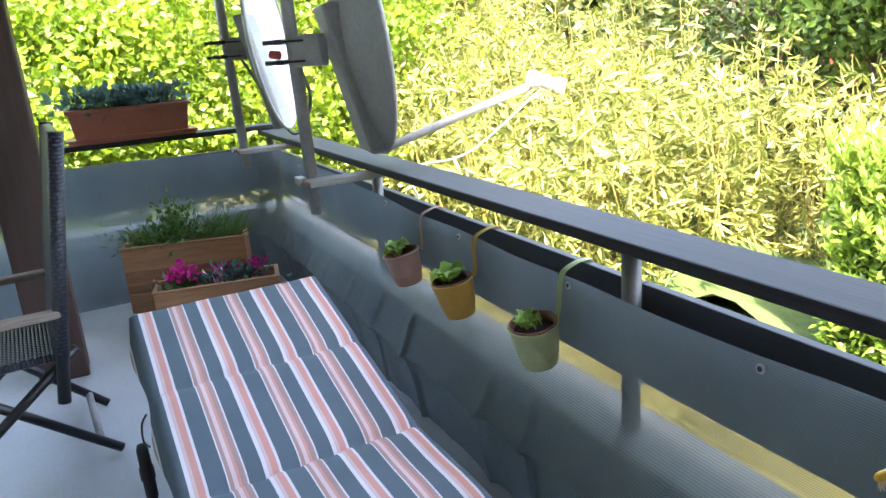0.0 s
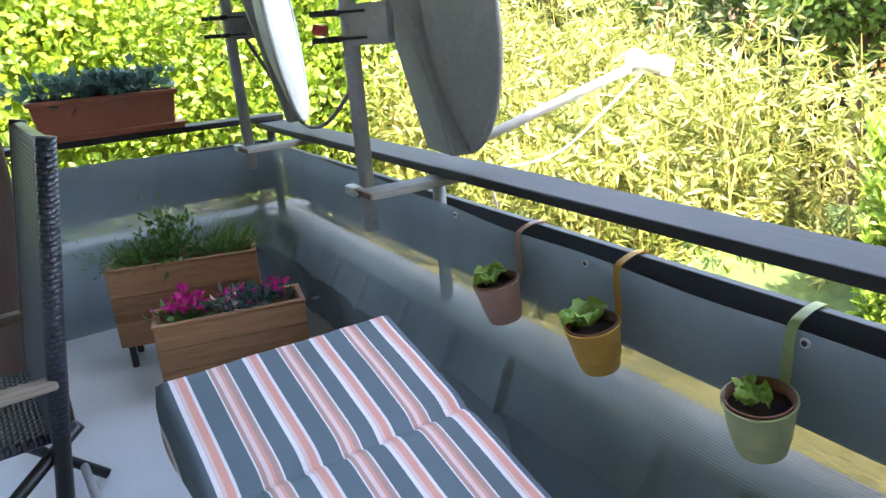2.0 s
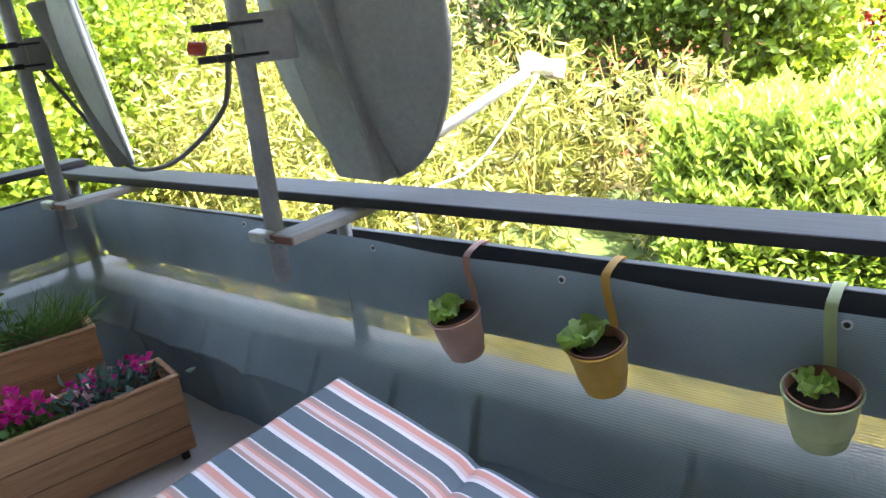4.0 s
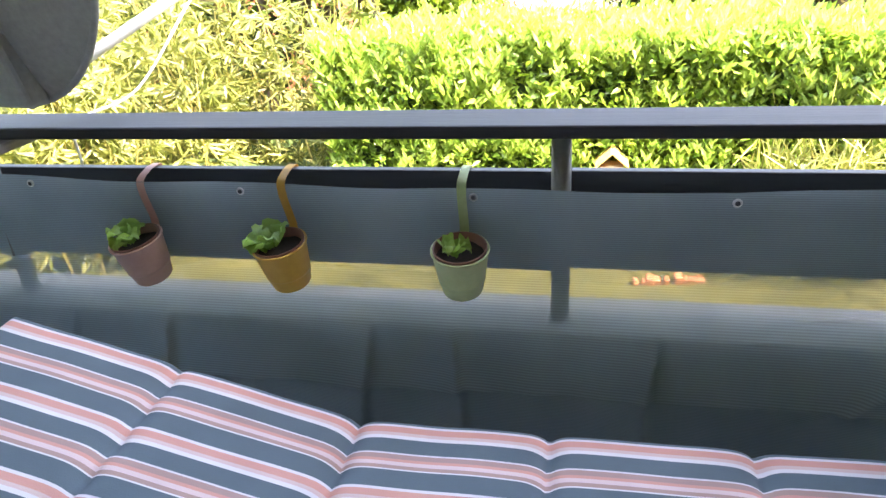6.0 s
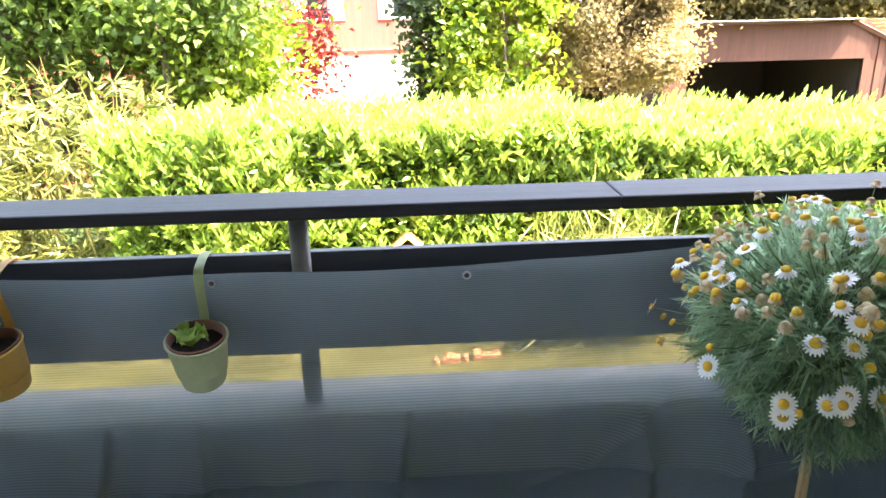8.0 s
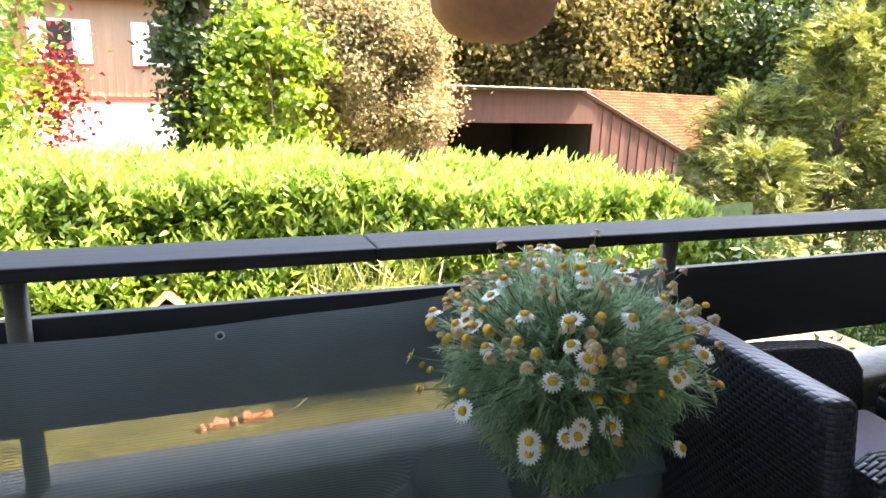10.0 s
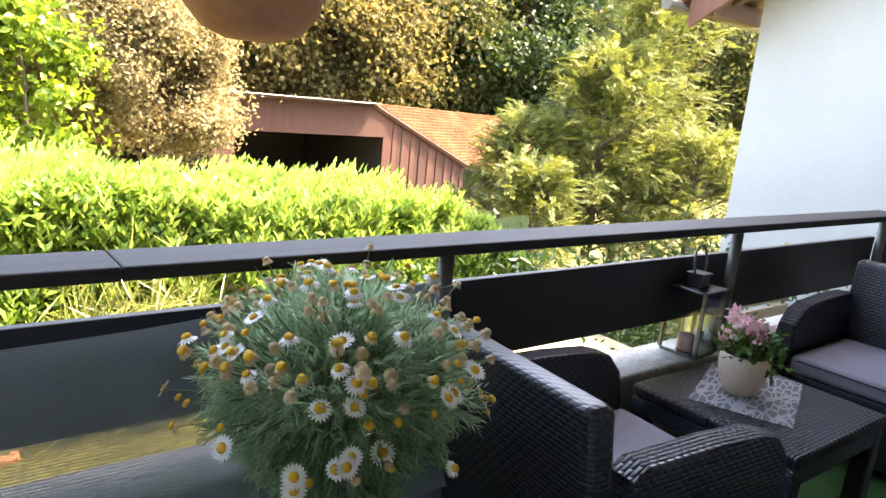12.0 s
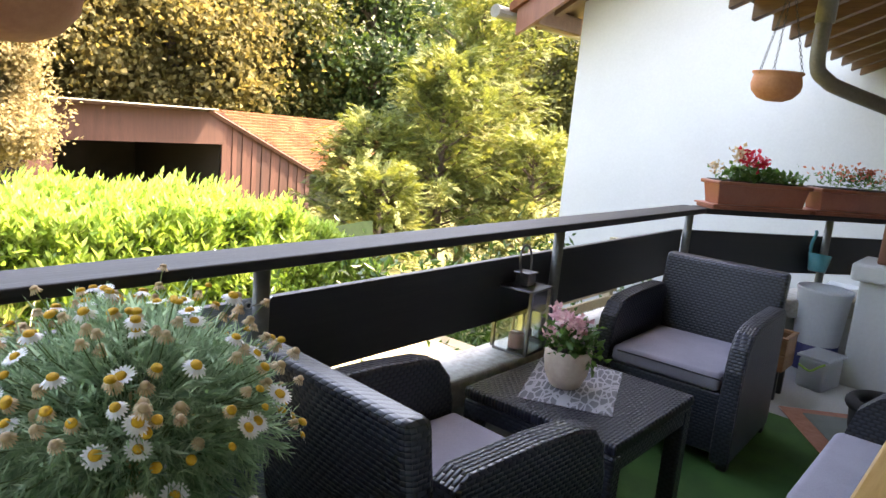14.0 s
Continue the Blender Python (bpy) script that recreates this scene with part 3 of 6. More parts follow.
part("board", plank(0.196, XR + 0.01, 0.035, 0.060, 0.513 - Z0, 0.764 - Z0, 0.003), M["board"], rail, "black stained infill board")
part("board", plank(0.02, RET_LEN, 0.035, 0.060, 0.528 - Z0, 0.762 - Z0, 0.003), M["board"], rail, "black stained infill board", at=qr)
part("board", plank(XL - 0.06, XL - 0.035, -2.3, 0.03, 0.53 - Z0, 0.80 - Z0, 0.003), M["board"], rail, "black stained infill board")
post_me = None
for x, y, r in ((-2.98, -0.03, 0), (-1.33, 0.0, 0), (0.198, 0.0, 0), (1.744, 0.0, 0), (3.206, 0.0, 0), (4.61, 0.0, 0),
                (XR + RET.x * 0.97, RET.y * 0.97, 0), (-3.05, -1.3, 0)):
    if post_me is None:
        post_me = link_mesh("post", tube([(0, 0, 0), (0, 0, 0.4745)], 0.0225, 16), M["pipe"], True)
    part("post", post_me, None, rail, at=pose(x, y, 0))


# ---- privacy screen ----
def screen_profile(z, x):
    """How far the cloth stands in from the railing at a height."""
    if z > 0.515:
        return -0.024 + 0.003 * math.sin(x * 5 + z * 5)
    if z > 0.405:
        t = (0.515 - z) / 0.11
        return -0.076 * t ** 1.25 - 0.024
    hem = 0.272 + 0.012 * math.sin(x * 2.2) + 0.004 * math.sin(x * 9)
    if z > hem:
        base = -0.100 - 0.052 * (0.405 - z) / (0.405 - hem)
    else:
        base = -0.152 + 0.050 * ((hem - z) / hem) ** 0.8
    t = min(1.0, (0.405 - z) / 0.06)
    return base + t * (0.014 * noise.noise(Vector((x * 3.1, z * 4.0, 2.0))) + 0.005 * noise.noise(Vector((x * 11, z * 6, 5.0))))


def screen_top(x):
    pts = [(-3.1, 0.80), (-1.81, 0.775), (-1.19, 0.757), (-0.59, 0.744), (0.0, 0.738), (0.572, 0.737), (1.75, 0.795)]
    return float(np.interp(x, [p[0] for p in pts], [p[1] for p in pts])) + 0.003 * math.cos(x * math.pi * 2 / 0.6) + 0.004 * noise.noise(Vector((x * 2.7, 0, 0)))


bm = bmesh.new()
cols = []
nz = 120
xs = np.linspace(XL + 0.03, 1.70, 620)
for x in xs:
    col = []
    for k in range(nz + 1):
        t = k / nz
        z = 0.004 + (screen_top(x) - 0.004) * t
        crease = 0.0
        for cx, cw in ((-0.28, 0.006), (-0.05, 0.006), (0.42, 0.008), (0.98, 0.01), (1.22, 0.014), (-0.8, 0.007), (-1.12, 0.004), (-1.42, 0.003), (-1.74, 0.004), (-2.05, 0.003), (-2.5, 0.003)):
            if z < 0.42:
                dx = x - cx - 0.02 * math.sin(z * 9 + cx * 7)
                crease += 3.2 * cw * math.exp(-abs(dx) / (0.007 if dx > 0 else 0.055)) * min(1.0, (0.42 - z) / 0.05)
        hem = z - (0.272 + 0.012 * math.sin(x * 2.2) + 0.004 * math.sin(x * 9))
        hz = 0.020 * math.exp(-abs(hem) / (0.045 if hem > 0 else 0.006))
        # slanting folds where the cloth is gathered towards its end
        for fx, fz, sl, w, amp in ((0.93, 0.36, 0.62, 0.014, 0.034), (1.28, 0.37, 0.75, 0.016, 0.045), (1.45, 0.30, 0.5, 0.02, 0.034), (-2.3, 0.34, -0.6, 0.02, 0.02)):
            along = abs(x - fx)
            off = (z - fz) - sl * (x - fx)
            if along < 0.26 and z < 0.46:
                hz += amp * math.exp(-abs(off) / (w if off > 0 else w * 2.6)) * (1 - along / 0.26) * min(1.0, (0.46 - z) / 0.05)
        cy = min(1.0, max(0.0, (x - XL - 0.03) / 0.16))
        y = screen_profile(z, x) - crease - hz - 0.10 * (1 - cy) ** 2
        col.append(bm.verts.new((x, y, z)))
    cols.append(col)
for c0, c1 in zip(cols, cols[1:]):
    for k in range(nz):
        bm.faces.new((c0[k], c1[k], c1[k + 1], c0[k + 1]))
scr = thing("privacy_screen", pose(0, 0, 0), "grey knitted privacy screen tied along the railing", "screen")
part("cloth", bm, M["screen"], scr, smooth=True)
bm = bmesh.new()
cols = []
for y in np.linspace(-0.11, -2.2, 110):
    col = []
    for k in range(41):
        z = 0.004 + (0.806 + 0.01 * math.sin(y * 5)) * k / 40
        w = 0.0 if z > 0.5 else -0.05 * min(1, (0.5 - z) / 0.12)
        x = XL + 0.03 - w + 0.012 * noise.noise(Vector((y * 3, z * 3, 7)))
        col.append(bm.verts.new((x, y, z)))
    cols.append(col)
for c0, c1 in zip(cols, cols[1:]):
    for k in range(40):
        bm.faces.new((c0[k], c1[k], c1[k + 1], c0[k + 1]))
part("cloth", bm, M["screen"], scr, smooth=True)
ring = lathe([(0.0055, -0.002), (0.0055, 0.002), (0.009, 0.003), (0.0105, 0.0), (0.009, -0.003), (0.0055, -0.002)], 18)
ring_me = link_mesh("eyelet", ring, M["eyelet"], True)
hole_me = link_mesh("eyelet_hole", lathe([(0, 0), (0.0057, 0)], 18), M["blackmetal"])
for x in (-1.79, -1.187, -0.586, 0.0, 0.572, 1.685):
    z = {-1.79: 0.757, -1.187: 0.739, -0.586: 0.725, 0.0: 0.72, 0.572: 0.716, 1.685: 0.775}[x]
    o = part("eyelet", ring_me, None, scr, at=pose(x, screen_profile(0.7, x) - 0.004, z, 90, 0, 0))
    part("hole", hole_me, None, o, at=pose(0, 0, 0.0035))
part("tie", tube(smooth_path([(1.685, -0.03, 0.775), (1.705, -0.034, 0.774), (1.744, -0.028, 0.777), (1.770, -0.01, 0.781)], 5), 0.0022, 6), M["eyelet"], scr, "clear cable tie")

# ---- brown timber post by the chair, and the post on the white plinth ----
solid("timber_post", box(-2.20, -2.0, -1.42, -1.22, 0.0, 2.55, 0.008, 2), M["brownpost"], "dark brown square timber roof post", "post")
pl = thing("white_pillar", pose(5.20, -0.975, 0), "white rendered pillar with a projecting cap stone", "pillar", kind="structure")
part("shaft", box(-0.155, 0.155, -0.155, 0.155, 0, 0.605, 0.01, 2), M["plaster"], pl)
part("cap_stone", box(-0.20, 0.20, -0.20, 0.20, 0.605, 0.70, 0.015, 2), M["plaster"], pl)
solid("timber_post_on_pillar", box(5.10, 5.30, -1.075, -0.875, 0.70, 2.42, 0.008, 2), M["redbrown"], "red brown square timber post on the white pillar", "post")

# downpipe below the eave
dp = smooth_path([(5.11, -0.39, 2.05), (5.11, -0.39, 1.76), (5.15, -0.44, 1.67), (5.28, -0.58, 1.60), (5.88, -1.26, 1.36), (5.96, -1.36, 1.25), (5.96, -1.36, 0.02)], 6)
dpt = thing("downpipe", pose(0, 0, 0), "grey zinc rainwater downpipe with a swan neck", "downpipe", kind="structure")
part("pipe", tube(dp, 0.042, 14), M["drain"], dpt, smooth=True)
part("gutter_outlet", tube([(5.11, -0.39, 2.15), (5.11, -0.39, 1.97)], 0.052, 14), M["drain"], dpt, smooth=True)


# ---- sun lounger with striped cushion ----
def lounger_top(x):
    """Height of the cushion's upper side along its length."""
    pts = [(-0.985, 0.585), (-0.60, 0.475), (-0.20, 0.360), (0.92, 0.348)]
    if x <= pts[0][0]:
        return pts[0][1]
    for (a, za), (b, zb) in zip(pts, pts[1:]):
        if x <= b:
            return za + (zb - za) * (x - a) / (b - a)
    return pts[-1][1]


LM = pose(0, -0.372, 0, 0, 0, 1.3)
lg = thing("sun_lounger", LM, "dark metal sun lounger with raised backrest and wheels", "sun lounger")
for yy in (-0.05, -0.60):
    part("side_rail", tube([(-0.90, yy, 0.235), (-0.22, yy, 0.235), (0.92, yy, 0.235)], 0.014, 10), M["blackmetal"], lg, smooth=True)
    part("back_rail", tube([(-0.22, yy, 0.262), (-0.96, yy, 0.478)], 0.014, 10), M["blackmetal"], lg, smooth=True)
    part("leg", tube([(0.62, yy, 0.24), (0.66, yy, 0.012)], 0.013, 10), M["blackmetal"], lg, smooth=True)
    part("leg", tube([(-0.80, yy, 0.235), (-0.84, yy - 0.02, 0.10)], 0.013, 10), M["blackmetal"], lg, smooth=True)
    part("prop", tube([(-0.74, yy - 0.015, 0.41), (-0.56, yy - 0.015, 0.235)], 0.009, 8), M["blackmetal"], lg, smooth=True)
    o = part("wheel", lathe([(0.02, -0.018), (0.075, -0.018), (0.092, -0.012), (0.095, 0), (0.092, 0.012), (0.075, 0.018), (0.02, 0.018)], 28), M["rubber"], lg, smooth=True,
             at=pose(-0.84, yy - (0.075 if yy < -0.3 else -0.03), 0.096, 90, 0, 0))
    part("hub", lathe([(0, -0.022), (0.022, -0.022), (0.022, 0.022), (0, 0.022)], 16), M["blackmetal"], o)
for x, z in ((-0.9, 0.455), (-0.55, 0.352), (-0.2, 0.245), (0.3, 0.235), (0.85, 0.235)):
    part("cross_bar", tube([(x, -0.05, z), (x, -0.60, z)], 0.011, 8), M["blackmetal"], lg, smooth=True)

SEAMS = [-0.985, -0.59, -0.20, 0.20, 0.587, 0.955]
cu = thing("lounger_cushion", LM, "tufted lounger cushion with grey blue, pink and white stripes", "cushion")
bm = bmesh.new()
NX, NY, WID = 220, 46, 0.645
top, bot = [], []
for i in range(NX + 1):
    x = SEAMS[0] + (SEAMS[-1] - SEAMS[0]) * i / NX
    ds = min(abs(x - s) for s in SEAMS[1:-1])
    de = min(x - SEAMS[0], SEAMS[-1] - x)
    rt, rb = [], []
    for j in range(NY + 1):
        y = -WID * j / NY
        dy = min(-y, WID + y)
        edge = min(1, max(0, min(dy, de) / 0.035))
        edge = math.sqrt(max(0, 1 - (1 - edge) ** 2))
        fold = 1 - math.exp(-(ds / 0.016) ** 1.1)
        tuft = 0.010 * math.exp(-(ds / 0.03) ** 2) * (0.5 + 0.5 * math.cos(y * 2 * math.pi / 0.088))
        th = 0.044 + 0.026 * fold - tuft + 0.006 * noise.noise(Vector((x * 7, y * 7, 3)))
        zt = lounger_top(x) - 0.068
        top_z = zt + 0.02 + (th - 0.0) * edge * 0.72 + 0.02 * edge - 0.02
        ww = 0.008 * math.sin(x * 17) * (1 if dy < 0.01 else 0)
        xs_ = x
        rt.append(bm.verts.new((xs_ + (0.01 if i in (0, NX) else 0) * (1 if i == 0 else -1), y + ww, top_z)))
        rb.append(bm.verts.new((xs_, y + ww, zt - 0.012 * edge)))
    top.append(rt)
    bot.append(rb)
for i in range(NX):
    for j in range(NY):
        bm.faces.new((top[i][j], top[i][j + 1], top[i + 1][j + 1], top[i + 1][j]))
        bm.faces.new((bot[i][j], bot[i + 1][j], bot[i + 1][j + 1], bot[i][j + 1]))
for i in range(NX):
    bm.faces.new((top[i][0], top[i + 1][0], bot[i + 1][0], bot[i][0]))
    bm.faces.new((top[i][NY], bot[i][NY], bot[i + 1][NY], top[i + 1][NY]))
for j in range(NY):
    bm.faces.new((top[0][j], bot[0][j], bot[0][j + 1], top[0][j + 1]))
    bm.faces.new((top[NX][j], top[NX][j + 1], bot[NX][j + 1], bot[NX][j]))
bmesh.ops.recalc_face_normals(bm, faces=list(bm.faces))
part("cover", bm, M["stripe"], cu, smooth=True)
part("tie_string", tube(smooth_path([(-0.61, -WID - 0.004, 0.40), (-0.62, -WID - 0.02, 0.37), (-0.60, -WID - 0.025, 0.33), (-0.63, -WID - 0.012, 0.29)], 5), 0.003, 6), M["blackmetal"], cu, "dark tie string")

# ---- folding armchair ----
fc = thing("folding_chair", pose(-1.395, -1.305, 0, 0, 0, 4), "black wicker folding armchair with weathered wooden arms", "chair")
b = box(-0.275, 0.275, -0.02, 0.02, 0.42, 1.15, 0.014, 3)
for v in b.verts:
    v.co.y += 0.04 + 0.125 * (v.co.z - 0.42) / 0.73
part("backrest", b, M["weave_v"], fc, "black woven wicker back")
for x in (-0.29, 0.29):
    part("back_frame", tube([(x, 0.02, 0.28), (x, 0.07, 0.6), (x, 0.165, 1.14)], 0.021, 12), M["blackmetal"], fc, smooth=True)
    part("wrapped_edge", tube([(x, 0.046, 0.45), (x, 0.087, 0.7), (x, 0.168, 1.155)], 0.0235, 12), M["weave_v"], fc, smooth=True)
    part("armrest", box(x - 0.024, x + 0.024, -0.46, 0.07, 0.572, 0.598, 0.006, 2), M["armwood"], fc, "weathered wooden armrest")
    part("leg", tube([(x * 0.72, 0.16, 0.016), (x, -0.40, 0.52)], 0.0165, 12), M["blackmetal"], fc, smooth=True)
    part("leg", tube([(x * 0.92, -0.44, 0.016), (x * 0.92, 0.09, 0.45)], 0.0165, 12), M["blackmetal"], fc, smooth=True)
    part("arm_strut", tube([(x, -0.40, 0.52), (x, -0.40, 0.575)], 0.014, 10), M["blackmetal"], fc, smooth=True)
part("seat", box(-0.24, 0.24, -0.42, 0.04, 0.405, 0.435, 0.012, 3), M["weave_h"], fc, "black woven wicker seat")
part("cross_bar", tube([(-0.21, 0.10, 0.070), (0.21, 0.10, 0.070)], 0.014, 10), M["galv"], fc, "grey steel cross bar", smooth=True)
part("cross_bar", tube([(-0.25, -0.40, 0.055), (0.25, -0.40, 0.055)], 0.009, 10), M["blackmetal"], fc, smooth=True)


# ---- plants in general ----
def rand_dirs(rng, n, up=0.0):
    d = rng.normal(size=(n, 3))
    d[:, 2] += up
    return d / np.linalg.norm(d, axis=1, keepdims=True)


def tuft(name, n, centre, spread, size, material, parent, up=0.6, seed=1, width=0.45, label=""):
    rng = np.random.default_rng(seed)
    p = np.array(centre) + rng.normal(size=(n, 3)) * np.array(spread)
    o = (p - np.array(centre)) / np.array(spread)
    d = o * 0.5 + rand_dirs(rng, n, up)
    return tagged(part(name, leaves(name, p, d, size, size * width, material, seed=seed), None, parent, label), kind="stuff")


def soil_disc(r, z, bumps=0.006):
    bm = lathe([(0, z + 0.004), (r * 0.5, z + 0.002), (r, z)], 20)
    for v in bm.verts:
        v.co.z += bumps * noise.noise(v.co * 60)
    return bm


def lettuce(parent, seed, at, size=1.0):
    """A young lettuce: a few broad wavy leaves."""
    rng = random.Random(seed)
    for i in range(rng.randint(6, 8)):
        bm = bmesh.new()
        L, W = size * rng.uniform(0.06, 0.085), size * rng.uniform(0.028, 0.042)
        grid = []
        for a in range(7):
            t = a / 6
            w = W * math.sin(math.pi * min(1, t * 0.82 + 0.10)) ** 0.6
            row = []
            for b in range(-3, 4):
                s = b / 3
                row.append(bm.verts.new((L * t * math.cos(t * 0.5), w * s + 0.003 * math.sin(t * 12), 0.02 * math.sin(t * 2.6) + 0.007 * math.sin(s * 5 + t * 9 + seed) + 0.012 * s * s)))
            grid.append(row)
        for a in range(6):
            for b in range(6):
                bm.faces.new((grid[a][b], grid[a + 1][b], grid[a + 1][b + 1], grid[a][b + 1]))
        part("lettuce_leaf", bm, M["l_lettuce"], parent, smooth=True,
             at=at @ pose(rng.uniform(-.008, .008), rng.uniform(-.008, .008), rng.uniform(0, .012), rng.uniform(-20, 20), rng.uniform(-26, 2), i * 360 / 7 + rng.uniform(-25, 25)))


# ---- three hanging pots ----
def hanging_pot(x, material, label, seed, lean, strap):
    t = thing("hanging_pot", pose(x, -0.108, 0.520), label, "flower pot", "hanging pots on the railing")
    tilt = pose(0, 0, 0, 10, lean, 0) @ Matrix.Diagonal((0.99, 0.99, 0.97, 1))
    prof = [(0, 0), (0.044, 0.0), (0.047, 0.004), (0.0535, 0.035), (0.054, 0.037), (0.055, 0.037), (0.0555, 0.042), (0.056, 0.046), (0.0565, 0.05), (0.065, 0.115),
            (0.068, 0.117), (0.068, 0.121), (0.065, 0.122), (0.062, 0.118), (0.055, 0.06)]
    part("pot", lathe(prof, 36), material, t, smooth=True, at=tilt)
    part("inner_pot", lathe([(0.058, 0.09), (0.0605, 0.121), (0.0625, 0.123), (0.0625, 0.126), (0.059, 0.126), (0.055, 0.09)], 30), M["innerpot"], t, "brown nursery pot", smooth=True, at=tilt)
    part("soil", soil_disc(0.058, 0.102), M["soil"], t, at=tilt, smooth=True)
    bm = bmesh.new()
    path = smooth_path([(0, 0.054, 0.113), (strap * 0.2, 0.062, 0.14), (strap * 0.75, 0.071, 0.195), (strap, 0.085, 0.228), (strap, 0.120, 0.243), (strap, 0.145, 0.2470), (strap, 0.168, 0.2465), (strap, 0.175, 0.24), (strap, 0.175, 0.205)], 5)
    vs = []
    for p in path:
        vs.append([bm.verts.new(p + Vector((dx, 0, 0))) for dx in (-0.011, 0.011)])
    for a, b in zip(vs, vs[1:]):
        bm.faces.new((a[0], a[1], b[1], b[0]))
    bmesh.ops.solidify(bm, geom=list(bm.faces), thickness=0.0025)
    part("hook_strap", bm, material, t)
    lettuce(t, seed, tilt @ pose((-0.012 if seed != 2 else -0.024), -0.006, 0.104), {1: 0.85, 2: 0.95, 3: 0.52}[seed])
    return t


hanging_pot(-0.826, M["pot_pink"], "dusty pink enamel pot with a young lettuce on the railing", 1, -6, -0.036)
hanging_pot(-0.446, M["pot_ochre"], "ochre yellow enamel pot with a leafy lettuce on the railing", 2, -4, -0.030)
hanging_pot(-0.020, M["pot_green"], "sage green enamel pot with small lettuce seedlings on the railing", 3, 1, -0.008)


# ---- wooden raised planters in the corner ----
def wood_box(name, m, L, D, H, foot, label, rows):
    t = thing(name, m, label, "planter")
    ph = H / rows
    for k in range(rows):
        z0, z1 = foot + k * ph + 0.001, foot + (k + 1) * ph - 0.001
        part("plank", box(-0.018, 0, 0, L, z0, z1, 0.003), M["bamboo"], t)
        part("plank", box(-D, -D + 0.018, 0, L, z0, z1, 0.003), M["bamboo"], t)
        part("plank", box(-D + 0.0185, -0.0185, 0.0, 0.018, z0, z1, 0.003), M["bamboo"], t)
        part("plank", box(-D + 0.0185, -0.0185, L - 0.018, L, z0, z1, 0.003), M["bamboo"], t)
    part("base", box(-D + 0.02, -0.02, 0.02, L - 0.02, foot + 0.004, foot + 0.018), M["bamboo"], t)
    b = box(-D + 0.019, -0.019, 0.019, L - 0.019, foot + 0.02, foot + H - 0.045)
    part("soil", b, M["soil"], t, "dark potting soil")
    if foot > 0.02:
        for x in (-0.035, -D + 0.035):
            for y in (0.035, L - 0.035):
                part("leg", box(x - 0.013, x + 0.013, y - 0.013, y + 0.013, 0, foot + 0.003, 0.003), M["blackmetal"], t, "dark metal leg")
    part("rim", box(-0.020, 0.004, -0.004, L + 0.004, foot + H, foot + H + 0.012, 0.003), M["bamboo"], t)
    part("rim", box(-D - 0.004, -D + 0.020, -0.004, L + 0.004, foot + H, foot + H + 0.012, 0.003), M["bamboo"], t)
    part("rim", box(-D + 0.0205, -0.0205, -0.004, 0.018, foot + H, foot + H + 0.012, 0.003), M["bamboo"], t)
    part("rim", box(-D + 0.0205, -0.0205, L - 0.018, L + 0.004, foot + H, foot + H + 0.012, 0.003), M["bamboo"], t)
    return t


big = wood_box("raised_planter", pose(-2.42, -0.99, 0, 0, 0, -16), 0.61, 0.23, 0.34, 0.105, "wooden raised planter on dark legs full of herbs", 3)
tuft("herb_foliage", 700, (-0.11, 0.13, 0.47), (0.05, 0.075, 0.028), 0.035, M["l_herb"], big, 1.0, 11, 0.25)
tuft("herb_foliage", 320, (-0.11, 0.28, 0.50), (0.045, 0.06, 0.05), 0.038, M["l_herb"], big, 0.8, 12, 0.5)
tuft("mint_sprig", 90, (-0.12, 0.26, 0.58), (0.03, 0.04, 0.045), 0.036, M["l_herb"], big, 0.5, 13, 0.6)
rng = np.random.default_rng(5)
n = 260
p = np.array((-0.11, 0.47, 0.44)) + rng.normal(size=(n, 3)) * np.array((0.03, 0.06, 0.008))
d = rand_dirs(rng, n, 1.3) + np.array((0, 0.5, 0))
tagged(part("chive_tuft", leaves("chive_tuft", p, d, 0.16, 0.005, M["l_herb"], 0.1), None, big), kind="stuff")
small = wood_box("wooden_planter", pose(-2.0, -0.90, 0, 0, 0, -12), 0.575, 0.20, 0.27, 0.04, "low wooden planter with magenta flowers", 3)
tuft("foliage", 110, (-0.10, 0.13, 0.305), (0.03, 0.05, 0.015), 0.05, M["l_herb"], small, 0.8, 21, 0.5)
tuft("foliage", 300, (-0.10, 0.37, 0.32), (0.03, 0.07, 0.022), 0.045, M["l_bluegreen"], small, 0.8, 22, 0.5)
tuft("blossoms", 75, (-0.10, 0.13, 0.365), (0.018, 0.03, 0.02), 0.034, M["petal_pink"], small, 0.4, 23, 0.9)
tuft("blossoms", 26, (-0.09, 0.36, 0.365), (0.03, 0.05, 0.012), 0.028, M["petal_pink"], small, 0.6, 24, 0.9)
tuft("blossoms", 30, (-0.10, 0.47, 0.365), (0.02, 0.02, 0.012), 0.028, M["petal_pink"], small, 0.6, 25, 0.9)
tuft("blossoms", 20, (-0.08, 0.30, 0.33), (0.02, 0.02, 0.012), 0.03, M["petal_rose"], small, 0.6, 26, 0.9)


